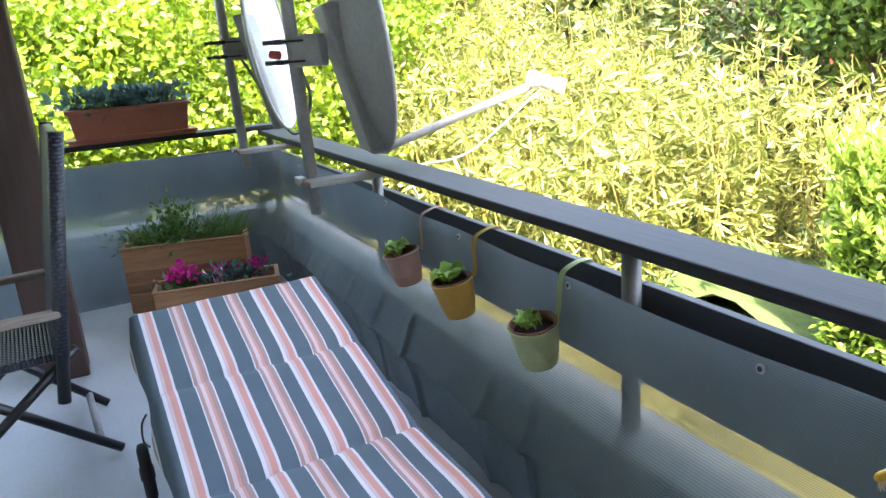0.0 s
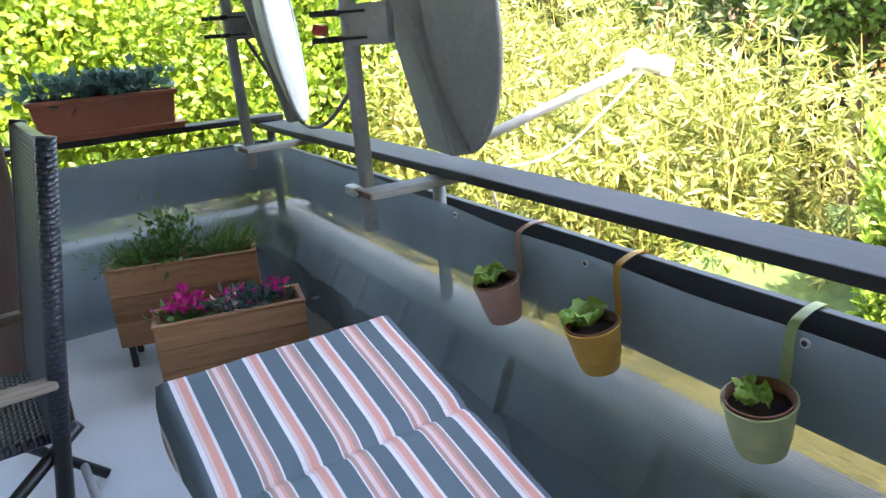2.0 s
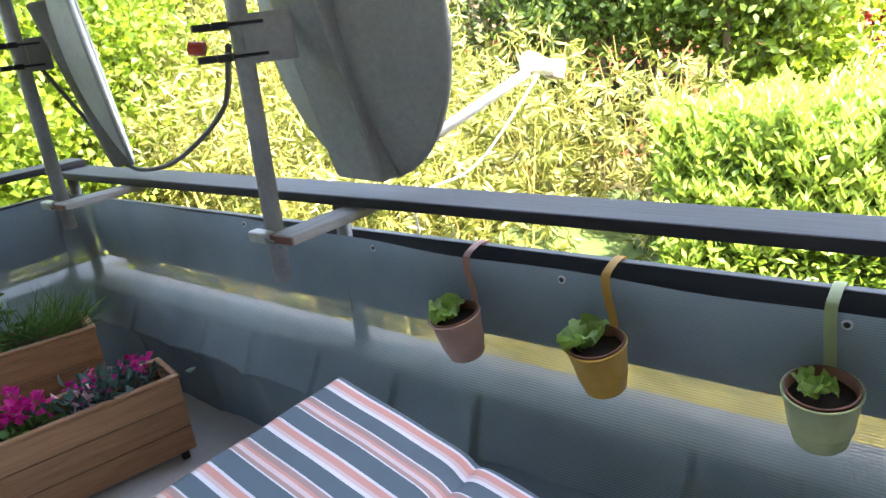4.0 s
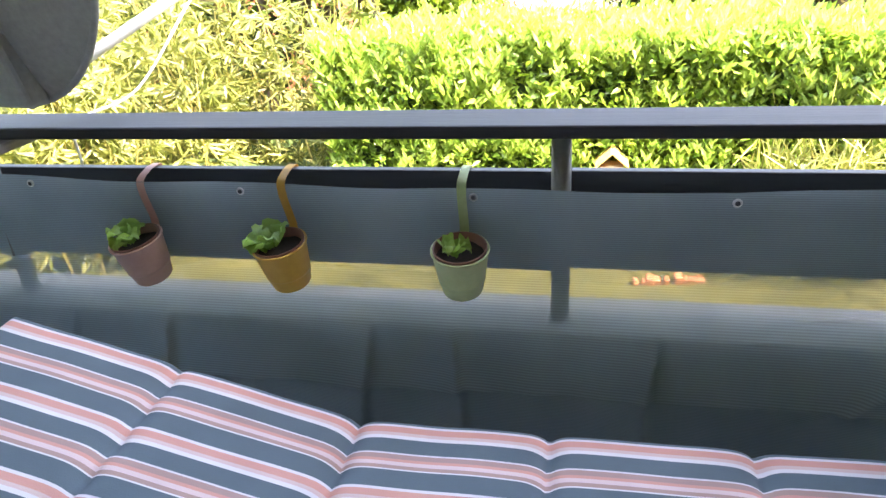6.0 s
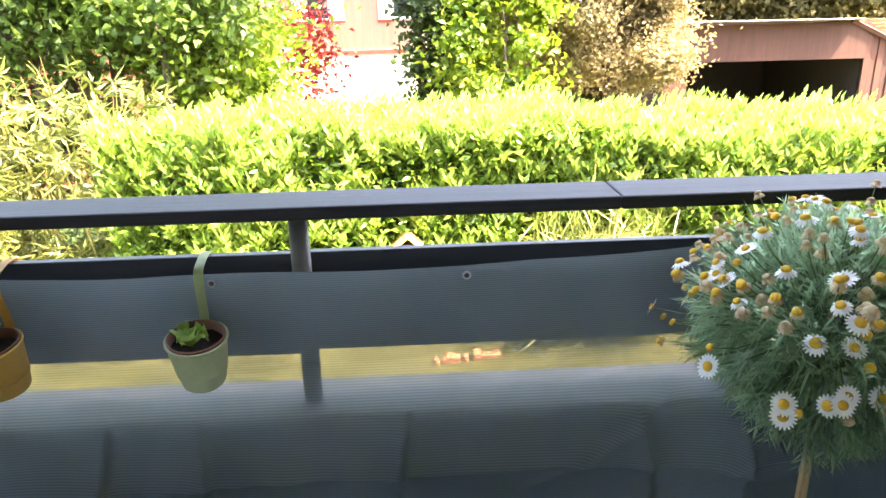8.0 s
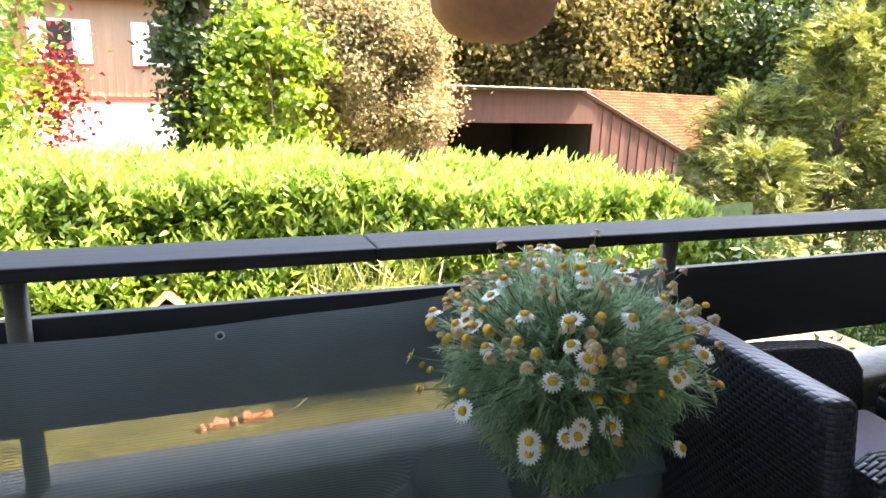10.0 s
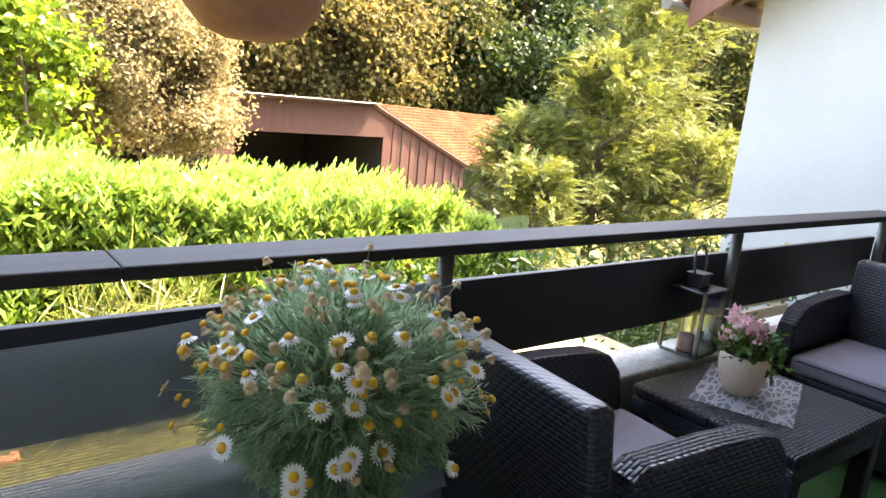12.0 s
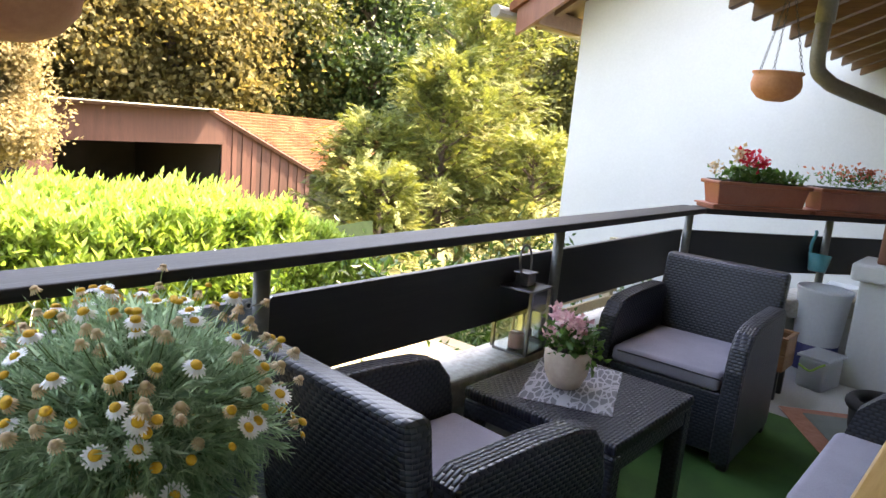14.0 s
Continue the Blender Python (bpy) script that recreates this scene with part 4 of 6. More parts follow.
# ---- plastic window boxes on the railing ----
def window_box(m, L, label, flare=0.016, tray=True, H=0.155):
    t = thing("window_box", m, label, "planter", "terracotta window boxes")
    b = box(0, L, -0.075, 0.075, 0.02, H, 0.008, 2)
    for v in b.verts:
        f = (v.co.z - 0.02) / (H - 0.02)
        s = 1 + 0.22 * (f - 1)
        v.co.y *= s
        v.co.x = L / 2 + (v.co.x - L / 2) * (1 + 0.07 * (f - 1))
    part("box", b, M["terra_plastic"], t)
    part("rim", box(-0.012, L + 0.012, -0.086, 0.086, H - 0.018, H + 0.004, 0.006, 2), M["terra_plastic"], t)
    part("soil", box(0.012, L - 0.012, -0.066, 0.066, H + 0.0045, H + 0.009, 0.002), M["soil"], t)
    if tray:
        part("tray", box(-0.02, L + 0.02, -0.08, 0.08, 0, 0.019, 0.006, 2), M["terra_plastic"], t, "shallow drip tray")
        part("tray_lip", box(-0.03, L + 0.03, -0.09, 0.09, 0.019, 0.03, 0.005, 2), M["terra_plastic"], t)
    return t


wb = window_box(pose(XL - 0.01, -1.105, RAIL_Z + 0.031, 0, 0, 90), 0.635, "terracotta plastic window box with blue green plants on the railing", H=0.185)
tuft("plant_foliage", 420, (0.28, 0, 0.23), (0.13, 0.035, 0.025), 0.055, M["l_bluegreen"], wb, 0.6, 31, 0.8)
tuft("plant_foliage", 60, (0.50, 0, 0.21), (0.04, 0.03, 0.015), 0.05, M["l_bluegreen"], wb, 0.6, 32, 0.8)
ra = math.degrees(math.atan2(RET.y, RET.x))
b1 = Vector((XR, 0, RAIL_Z - 0.002)) + RET * 0.10
wb1 = window_box(pose(b1.x, b1.y, b1.z, 0, 0, ra), 0.62, "terracotta plastic window box with red geraniums on the railing")
tuft("geranium_leaves", 300, (0.24, 0, 0.19), (0.08, 0.025, 0.022), 0.038, M["l_herb"], wb1, 0.5, 41, 0.9)
tuft("geranium_leaves", 150, (0.46, 0, 0.185), (0.07, 0.025, 0.02), 0.036, M["l_herb"], wb1, 0.5, 42, 0.9)
tuft("red_blossoms", 70, (0.20, -0.02, 0.295), (0.022, 0.02, 0.018), 0.03, M["petal_red"], wb1, 0.3, 43, 0.9)
tuft("red_blossoms", 50, (0.285, -0.03, 0.265), (0.018, 0.018, 0.016), 0.03, M["petal_red"], wb1, 0.3, 44, 0.9)
tuft("wilted_blossoms", 50, (0.16, 0.0, 0.315), (0.016, 0.016, 0.02), 0.028, M["petal_wilt"], wb1, 0.3, 45, 0.9)
tuft("wilted_blossoms", 30, (-0.01, -0.03, 0.235), (0.012, 0.012, 0.014), 0.026, M["petal_wilt"], wb1, 0.3, 46, 0.9)
b2 = Vector((XR, 0, RAIL_Z - 0.002)) + RET * 0.80
wb2 = window_box(pose(b2.x, b2.y, b2.z, 0, 0, ra), 0.75, "terracotta plastic window box with rust striped petunias on the railing")
tuft("petunia_leaves", 420, (0.33, 0, 0.205), (0.16, 0.03, 0.028), 0.028, M["l_herb"], wb2, 0.8, 47, 0.4)
tuft("petunia_blossoms", 130, (0.32, -0.02, 0.255), (0.16, 0.03, 0.02), 0.026, M["petal_orange"], wb2, 0.4, 48, 0.9)


# ---- satellite dishes ----
def satellite_dish(px, py, pole_low, pole_high, centre, aim, radius, label, lnb, lean):
    t = thing("satellite_dish", pose(px, py, pole_low), label, "satellite dish", "satellite dishes on poles")
    base = Vector((px, py, pole_low))
    part("pole", tube([(0, 0, 0), (lean[0] * (pole_high - pole_low), lean[1] * (pole_high - pole_low), pole_high - pole_low)], 0.024, 16), M["galv"], t, "galvanised steel pole", smooth=True)
    aim = Vector(aim).normalized()
    side = aim.cross(Vector((0, 0, 1))).normalized()
    upv = side.cross(aim).normalized()
    c = Vector(centre) - base
    frame_m = Matrix.Translation(c) @ Matrix((side, aim, upv)).transposed().to_4x4()
    for nm, off, mt, lab in (("reflector", 0.0, M["dish"], "light grey dish face"), ("back_shell", -0.006, M["dishback"], "weathered grey dish back")):
        bm = bmesh.new()
        rings = []
        for i in range(13):
            r = radius * i / 12
            k = 40
            if i == 0:
                rings.append([bm.verts.new((0, -0.085 + off, 0))])
            else:
                rings.append([bm.verts.new((r * 0.90 * math.cos(a * 2 * math.pi / k), -0.085 * (1 - (r / radius) ** 2) + off, r * math.sin(a * 2 * math.pi / k))) for a in range(k)])
        for r0, r1 in zip(rings, rings[1:]):
            for a in range(40):
                vs = list(dict.fromkeys((r0[a % len(r0)], r0[(a + 1) % len(r0)], r1[(a + 1) % 40], r1[a])))
                bm.faces.new(vs)
        part(nm, bm, mt, t, lab, smooth=True, at=frame_m)
    rim = tube([(radius * 0.90 * math.cos(a), 0, radius * math.sin(a)) for a in np.linspace(0, 2 * math.pi, 49)], 0.009, 8, caps=False)
    part("rim", rim, M["dishback"], t, smooth=True, at=frame_m)
    # pressed channel on the back that carries the bracket
    ch = box(-0.10, 0.10, -0.145, -0.08, -radius * 0.98, radius * 0.35, 0.012, 2)
    for v in ch.verts:
        v.co.y += 0.085 * (v.co.z / radius) ** 2
    part("back_channel", ch, M["dishback"], t, "grey pressed steel channel", at=frame_m)
    # clamp
    cz = c.z - 0.02
    mid = Vector((c.x, c.y, cz)) - aim * 0.14
    dirv = Vector((mid.x, mid.y, 0))
    ln = dirv.length
    off_ = Vector((lean[0] * cz, lean[1] * cz, 0))
    dirv = Vector((mid.x, mid.y, 0)) - off_
    ln = dirv.length
    mm = Matrix.Translation(off_ + Vector((0, 0, cz))) @ Matrix.Rotation(math.atan2(dirv.y, dirv.x), 4, "Z")
    part("bracket", box(0.01, ln, -0.030, -0.026, -0.055, 0.055, 0.001), M["galv"], t, "slotted steel bracket", at=mm)
    part("bracket", box(0.01, ln, 0.026, 0.030, -0.055, 0.055, 0.001), M["galv"], t, "slotted steel bracket", at=mm)
    for z in (-0.035, 0.035):
        part("u_bolt", tube(smooth_path([(0.06, -0.034, z), (-0.01, -0.034, z), (-0.034, 0, z), (-0.01, 0.034, z), (0.06, 0.034, z)], 4), 0.004, 6), M["blackmetal"], t, "dark u bolt", at=mm, smooth=True)
        part("clamp_jaw", box(-0.055, -0.020, -0.045, 0.045, z - 0.009, z + 0.009, 0.003), M["blackmetal"], t, "dark clamp jaw", at=mm)
        for s in (-1, 1):
            part("wing_nut", box(-0.10, -0.056, s * 0.036 - 0.005, s * 0.036 + 0.005, z - 0.008, z + 0.008, 0.003), M["blackmetal"], t, at=mm)
    # feed arm and receiver
    if lnb:
        foot = frame_m @ Vector((0, 0.0, -radius * 0.985))
        head = Vector(lnb) - base
        arm = tube([foot, foot.lerp(head, 0.93)], 0.016, 12)
        part("feed_arm", arm, M["galv"], t, "pale grey feed arm", smooth=True)
        hm = Matrix.Translation(head) @ (c - head).to_track_quat("Z", "Y").to_matrix().to_4x4()
        part("receiver", lathe([(0, -0.06), (0.024, -0.06), (0.026, -0.03), (0.022, 0.0), (0.033, 0.012), (0.034, 0.05), (0, 0.055)], 20), M["lnbwhite"], t, "white receiver head", smooth=True, at=hm)
        part("receiver_cap", box(-0.028, 0.028, -0.03, 0.03, -0.10, -0.061, 0.006, 2), M["lnbhead"], t, "beige receiver housing", at=hm)
        part("cable", tube(smooth_path([head + Vector((0, 0, -0.03)), head.lerp(foot, 0.5) + Vector((0.03, 0, -0.14)), Vector((foot.x + 0.06, 0.32, 0.16)), Vector((foot.x, 0.36, 0.03))], 8), 0.004, 6), M["lnbwhite"], t, "white aerial cable", smooth=True)
    return t


satellite_dish(-1.283, -0.284, 0.726, 1.95, (-1.11, -0.09, 1.36), (0.15, 0.97, 0.10), 0.405, "grey satellite dish on a galvanised pole by the railing", (-0.97, 0.58, 1.16), (0.11, -0.05))
satellite_dish(-2.49, -0.29, 0.763, 2.0, (-2.38, -0.10, 1.40), (0.46, 0.88, 0.10), 0.44, "pale satellite dish on the corner pole", None, (0.10, -0.04))
# planks that carry the poles
for x, y, z in ((-1.257, -0.291, 0.8715), (-2.479, -0.294, 0.8715)):
    t = thing("pole_support", pose(x, y, z), "weathered plank that holds the dish pole", "bracket", "pole supports")
    part("plank", box(0.028, 0.115, -0.045, 0.33, -0.021, 0.002, 0.003), M["greywood"], t)
    part("plank_edge", box(0.030, 0.113, -0.049, -0.0455, -0.020, 0.0, 0.001), M["redbrown"], t)
    part("clamp_plate", box(-0.045, 0.0275, -0.060, -0.028, -0.022, 0.006, 0.003), M["galv"], t, "steel clamp plate")
    part("clamp_bolt", tube([(-0.035, -0.044, -0.008), (0.075, -0.07, -0.008)], 0.0035, 6), M["blackmetal"], t)
cb = thing("aerial_cable", pose(-2.36, -0.21, 1.0), "dark grey aerial cable looped between the dishes", "cable")
part("cable", tube(smooth_path([(-0.10, -0.06, 0.38), (-0.08, 0.08, 0.10), (-0.04, 0.14, -0.04), (0.12, 0.14, -0.06), (0.42, 0.10, 0.0), (0.80, 0.04, 0.16), (1.07, -0.09, 0.33)], 8), 0.008, 8), M["cable"], cb, smooth=True)
part("plug", tube([(1.03, -0.13, 0.33), (1.00, -0.15, 0.335)], 0.016, 12), M["red"], cb, "red plug cap")


# ---- rattan armchairs, table ----
def armchair(m, label):
    """Moulded rattan armchair, facing local +x, back at local x = 0."""
    t = thing("rattan_armchair", m, label, "armchair", "rattan armchairs")
    W, D = 0.62, 0.64
    b = box(0, 0.075, -W / 2 + 0.03, W / 2 - 0.03, 0.06, 0.712, 0.022, 3)
    for v in b.verts:
        v.co.x += -0.10 * max(0, v.co.z - 0.30) / 0.43 + 0.03 * (1 - (v.co.y / 0.31) ** 2) * (-1)
    part("backrest", b, M["weave_v"], t, "dark woven back")
    for s in (-1, 1):
        bm = bmesh.new()
        prof = [(0.02, 0.03), (0.02, 0.55), (0.06, 0.575), (0.30, 0.575), (0.46, 0.565), (0.53, 0.545), (0.58, 0.49), (0.605, 0.40), (0.615, 0.20), (0.615, 0.03)]
        y0, y1 = s * (W / 2), s * (W / 2 - 0.075)
        va = [bm.verts.new((x, y0, z)) for x, z in prof]
        vb = [bm.verts.new((x, y1, z)) for x, z in prof]
        bm.faces.new(va)
        bm.faces.new(vb[::-1])
        for k in range(len(prof)):
            bm.faces.new((va[k], vb[k], vb[(k + 1) % len(prof)], va[(k + 1) % len(prof)]))
        bmesh.ops.recalc_face_normals(bm, faces=list(bm.faces))
        bmesh.ops.bevel(bm, geom=[e for e in bm.edges if abs(e.verts[0].co.y - e.verts[1].co.y) < 1e-6], offset=0.012, segments=2, affect="EDGES", profile=0.5)
        bm.normal_update()
        for f in bm.faces:
            f.material_index = 1 if f.normal.z > 0.75 else 0
        part("armrest", bm, [M["weave_v"], M["weave_h"]], t, "dark woven arm panel")
    part("seat_base", box(0.03, 0.585, -W / 2 + 0.076, W / 2 - 0.076, 0.05, 0.30, 0.008, 2), M["weave_v"], t)
    c = part("seat_cushion", box(0.085, 0.60, -W / 2 + 0.082, W / 2 - 0.082, 0.302, 0.378, 0.024, 4), M["cushion"], t, "grey lilac seat cushion", smooth=True)
    pts = [(0.60, -0.20, 0.36), (0.602, 0.0, 0.362), (0.60, 0.20, 0.36), (0.58, 0.226, 0.362), (0.35, 0.2285, 0.364), (0.12, 0.2285, 0.364)]
    part("piping", tube(smooth_path(pts, 5), 0.003, 6), M["cushionside"], c, "dark piping", smooth=True)
    for x in (0.06, 0.58):
        for s in (-1, 1):
            part("foot", box(x - 0.02, x + 0.02, s * 0.285 - 0.02, s * 0.285 + 0.02, 0, 0.052, 0.004), M["blackmetal"], t)
    return t


ch_a = armchair(pose(1.70, -0.41, 0.016, 0, 0, -4), "dark rattan armchair with grey cushion beside the daisy tree")
ch_b = copy_thing(ch_a, pose(3.985, -0.425, 0.016, 0, 0, 182))
ch_b["label"] = "dark rattan armchair with grey lilac cushion by the parapet"
# two seater along the house wall
sofa = thing("rattan_sofa", pose(3.20, -1.115, 0.016, 0, 0, 90), "dark rattan sofa with grey lilac seat cushions", "sofa")
b = box(-0.70, -0.63, -0.05, 1.25, 0.06, 0.74, 0.02, 3)
part("backrest", b, M["weave_v"], sofa)
for y0 in (-0.075, 1.20):
    bm = bmesh.new()
    prof = [(-0.66, 0.03), (-0.66, 0.56), (-0.40, 0.575), (-0.18, 0.555), (-0.10, 0.52), (-0.045, 0.46), (-0.02, 0.36), (-0.01, 0.03)]
    va = [bm.verts.new((x, y0, z)) for x, z in prof]
    vb = [bm.verts.new((x, y0 + 0.075, z)) for x, z in prof]
    bm.faces.new(va)
    bm.faces.new(vb[::-1])
    for k in range(len(prof)):
        bm.faces.new((va[k], vb[k], vb[(k + 1) % len(prof)], va[(k + 1) % len(prof)]))
    bmesh.ops.recalc_face_normals(bm, faces=list(bm.faces))
    part("armrest", bm, M["weave_v"], sofa)
part("seat_base", box(-0.63, -0.02, 0.002, 1.198, 0.05, 0.30, 0.008, 2), M["weave_v"], sofa)
for y0, y1 in ((0.004, 0.598), (0.602, 1.196)):
    part("seat_cushion", box(-0.62, 0.0, y0, y1, 0.302, 0.385, 0.026, 4), M["cushion"], sofa, "grey lilac seat cushion", smooth=True)
for x in (-0.6, -0.06):
    for y in (-0.03, 1.23):
        part("foot", box(x - 0.02, x + 0.02, y - 0.02, y + 0.02, 0, 0.05, 0.004), M["blackmetal"], sofa)

tb = thing("rattan_table", pose(2.735, -0.435, 0.016), "dark square rattan side table", "table")
part("tabletop", box(-0.295, 0.295, -0.275, 0.275, 0.365, 0.404, 0.012, 3), [M["weave_h"]], tb, "dark woven tabletop")
for s in (-1, 1):
    part("apron", box(-0.26, 0.26, s * 0.262 - 0.008, s * 0.262 + 0.008, 0.31, 0.364), M["weave_v"], tb)
    part("apron", box(s * 0.282 - 0.008, s * 0.282 + 0.008, -0.245, 0.245, 0.31, 0.364), M["weave_v"], tb)
    for r in (-1, 1):
        part("leg", box(s * 0.262 - 0.03, s * 0.262 + 0.03, r * 0.242 - 0.03, r * 0.242 + 0.03, 0, 0.3635, 0.008, 2), M["weave_v"], tb)
tm = thing("table_mat", pose(2.755, -0.388, 0.4205, 0, 0, 0), "grey table mat with a pale leaf pattern on the table", "table mat")
b = box(-0.213, 0.213, -0.15, 0.15, 0, 0.003, 0.001)
part("cloth", b, M["leafprint"], tm, at=pose(0, 0, 0, 0, 0, 22))
fp = thing("flower_pot", pose(2.715, -0.375, 0.424), "cream ceramic pot with small pink roses on the table", "flower pot")
part("pot", lathe([(0, 0), (0.045, 0), (0.052, 0.006), (0.072, 0.05), (0.079, 0.095), (0.078, 0.125), (0.075, 0.135), (0.070, 0.133), (0.066, 0.10)], 40), M["cream"], fp, smooth=True)
part("soil", soil_disc(0.070, 0.112), M["soil"], fp)
tuft("rose_leaves", 330, (0, 0, 0.17), (0.036, 0.036, 0.022), 0.03, M["l_herb"], fp, 0.5, 51, 0.6)
tuft("rose_leaves", 60, (0.0, -0.06, 0.13), (0.02, 0.02, 0.02), 0.032, M["l_herb"], fp, -0.2, 55, 0.6)
rr = random.Random(7)
for i in range(13):
    a, r = rr.uniform(0, 6.28), rr.uniform(0.02, 0.085)
    c = (r * math.cos(a), r * math.sin(a), 0.225 + rr.uniform(-0.03, 0.035) - r * 0.3)
    tuft("rose_blossom", 30, c, (0.010, 0.010, 0.007), 0.022, M["petal_rose"], fp, 0.5, 60 + i, 0.9)

# ---- lantern and square cup on the coping ----
la = thing("lantern", pose(2.955, -0.02, 0.40, 0, 0, 4), "polished steel and glass lantern with a candle on the coping", "lantern")
w, h = 0.075, 0.255
part("base", box(-w, w, -w, w, 0.0, 0.012, 0.002), M["steel"], la)
part("top_plate", box(-w - 0.008, w + 0.008, -w - 0.008, w + 0.008, h, h + 0.008, 0.002), M["steel"], la)
for sx in (-1, 1):
    for sy in (-1, 1):
        part("corner_bar", box(sx * w - 0.006, sx * w + 0.006, sy * w - 0.006, sy * w + 0.006, 0.0125, h - 0.0005), M["steel"], la)
    g1 = part("glass_pane", box(sx * w - 0.001, sx * w + 0.001, -w + 0.007, w - 0.007, 0.013, h - 0.001), M["glass"], la, "clear glass")
    g2 = part("glass_pane", box(-w + 0.007, w - 0.007, sx * w - 0.001, sx * w + 0.001, 0.013, h - 0.001), M["glass"], la, "clear glass")
    g1.visible_shadow = g2.visible_shadow = False
part("chimney", box(-0.03, 0.03, -0.03, 0.03, h + 0.0085, h + 0.055, 0.004), M["steel"], la)
part("chimney_cap", box(-0.036, 0.036, -0.036, 0.036, h + 0.0555, h + 0.062, 0.002), M["steel"], la)
part("ring_handle", tube(smooth_path([(-0.034, 0, h + 0.05), (-0.05, 0.004, h + 0.10), (-0.035, 0.01, h + 0.15), (0, 0.012, h + 0.163), (0.03, 0.01, h + 0.145), (0.04, 0.004, h + 0.10), (0.034, 0, h + 0.05)], 6), 0.0045, 8), M["steel"], la, smooth=True)
part("door_latch", box(-w + 0.004, -w + 0.012, -w - 0.012, -w - 0.0065, 0.09, 0.12, 0.001), M["steel"], la)
part("candle", lathe([(0, 0.0125), (0.03, 0.0125), (0.031, 0.02), (0.031, 0.07), (0.028, 0.074), (0, 0.072)], 24), M["candle"], la, "terracotta coloured candle", smooth=True, at=pose(-0.02, 0.0, 0))
cpo = thing("square_planter", pose(3.13, 0.02, 0.40, 0, 0, 4), "square polished steel pot on the coping", "flower pot")
b = box(-0.055, 0.055, -0.055, 0.055, 0, 0.135, 0.004, 2)
part("pot", b, M["chrome"], cpo)
part("soil", box(-0.05, 0.05, -0.05, 0.05, 0.1355, 0.139), M["blackmetal"], cpo)


# ---- daisy tree ----
dz = thing("daisy_tree", pose(1.256, -0.315, 0.0), "marguerite daisy standard with white and wilted flowers in a pot", "plant")
part("pot", lathe([(0, 0), (0.085, 0), (0.09, 0.008), (0.104, 0.085), (0.112, 0.088), (0.112, 0.108), (0.104, 0.108), (0.098, 0.085)], 36), M["clay"], dz, smooth=True)
part("soil", soil_disc(0.099, 0.09), M["soil"], dz)
part("trunk", tube(smooth_path([(0.006, 0, 0.085), (0.0, 0.004, 0.35), (0.004, 0, 0.56), (0, 0, 0.75)], 5), 0.010, 10), M["stick"], dz, "woody stem", smooth=True)
part("support_cane", tube([(-0.014, -0.004, 0.085), (-0.010, -0.006, 0.64)], 0.006, 8), M["stick"], dz, "thin support cane", smooth=True)
rng = np.random.default_rng(77)
n = 3600
d = rand_dirs(rng, n, 0.12)
CEN = np.array((0.0, 0.0, 0.685))
AX = np.array((0.255, 0.255, 0.205))
lump = np.array([0.90 + 0.30 * noise.noise(Vector(q) * 2.4) for q in d])
rad = rng.uniform(0.30, 1.0, n) ** 0.5 * lump
p = CEN + d * rad[:, None] * AX * np.where(d[:, 2:3] < 0, np.array((0.86, 0.86, 1.08)), 1.0)
skirt = (p[:, 2] < CEN[2] - 0.07) & (np.hypot(p[:, 0], p[:, 1]) < 0.075)
p, d = p[~skirt], d[~skirt]
n = len(p)
ax_ = d * np.array((1.0, 1.0, 0.9)) + rng.normal(size=(n, 3)) * 0.45
ax_[:, 2] -= 0.75 * (d[:, 2] < 0.15)
ax_ /= np.linalg.norm(ax_, axis=1, keepdims=True)
sd = np.cross(ax_, rng.normal(size=(n, 3)))
sd /= np.linalg.norm(sd, axis=1, keepdims=True)
pp, dd = [p], [ax_]
for k in range(7):
    f = (k + 1) / 8
    pp.append(p + ax_ * 0.056 * f)
    dd.append(ax_ * 0.95 + sd * (0.7 if k % 2 else -0.7))
grow = np.concatenate([np.full(n, 2.1)] + [np.full(n, 1.1 - 0.6 * abs(k / 7 - 0.5)) for k in range(7)])
part("foliage", leaves("foliage", np.concatenate(pp), np.concatenate(dd), 0.029, 0.0040, M["l_daisy"], 0.15, 3, None, grow), None, dz, "grey green feathery leaves")
bm = bmesh.new()
for i in range(110):
    tube([Vector((0, 0, 0.60)), Vector(CEN) + Vector(d[i] * AX) * 0.5, Vector(CEN) + Vector(d[i] * AX) * 0.92], 0.0020, 4, False, bm)
tagged(part("inner_twig_mass", bm, M["stem"], dz), kind="stuff")


def daisy_mesh(n, L, W, droop, material):
    a = np.arange(n) * 2 * math.pi / n
    rngd = np.random.default_rng(n)
    pos = np.stack([0.006 * np.cos(a), 0.006 * np.sin(a), np.zeros(n)], 1)
    tip = np.stack([np.cos(a), np.sin(a), rngd.uniform(-0.1, 0.15, n) - droop], 1)
    v, f = [], []
    for k in range(n):
        t = Vector(tip[k]).normalized()
        s = Vector((-math.sin(a[k]), math.cos(a[k]), 0)) * W
        q = Vector(pos[k])
        i = len(v)
        v += [q - s * 0.3, q + s * 0.3, q + t * L * 0.6 + s * 0.55, q + t * L + s * 0.2, q + t * L - s * 0.2, q + t * L * 0.6 - s * 0.55]
        f.append((i, i + 1, i + 2, i + 3, i + 4, i + 5))
    me = bpy.data.meshes.new("petals")
    me.from_pydata(v, [], f)
    me.materials.append(material)
    return me


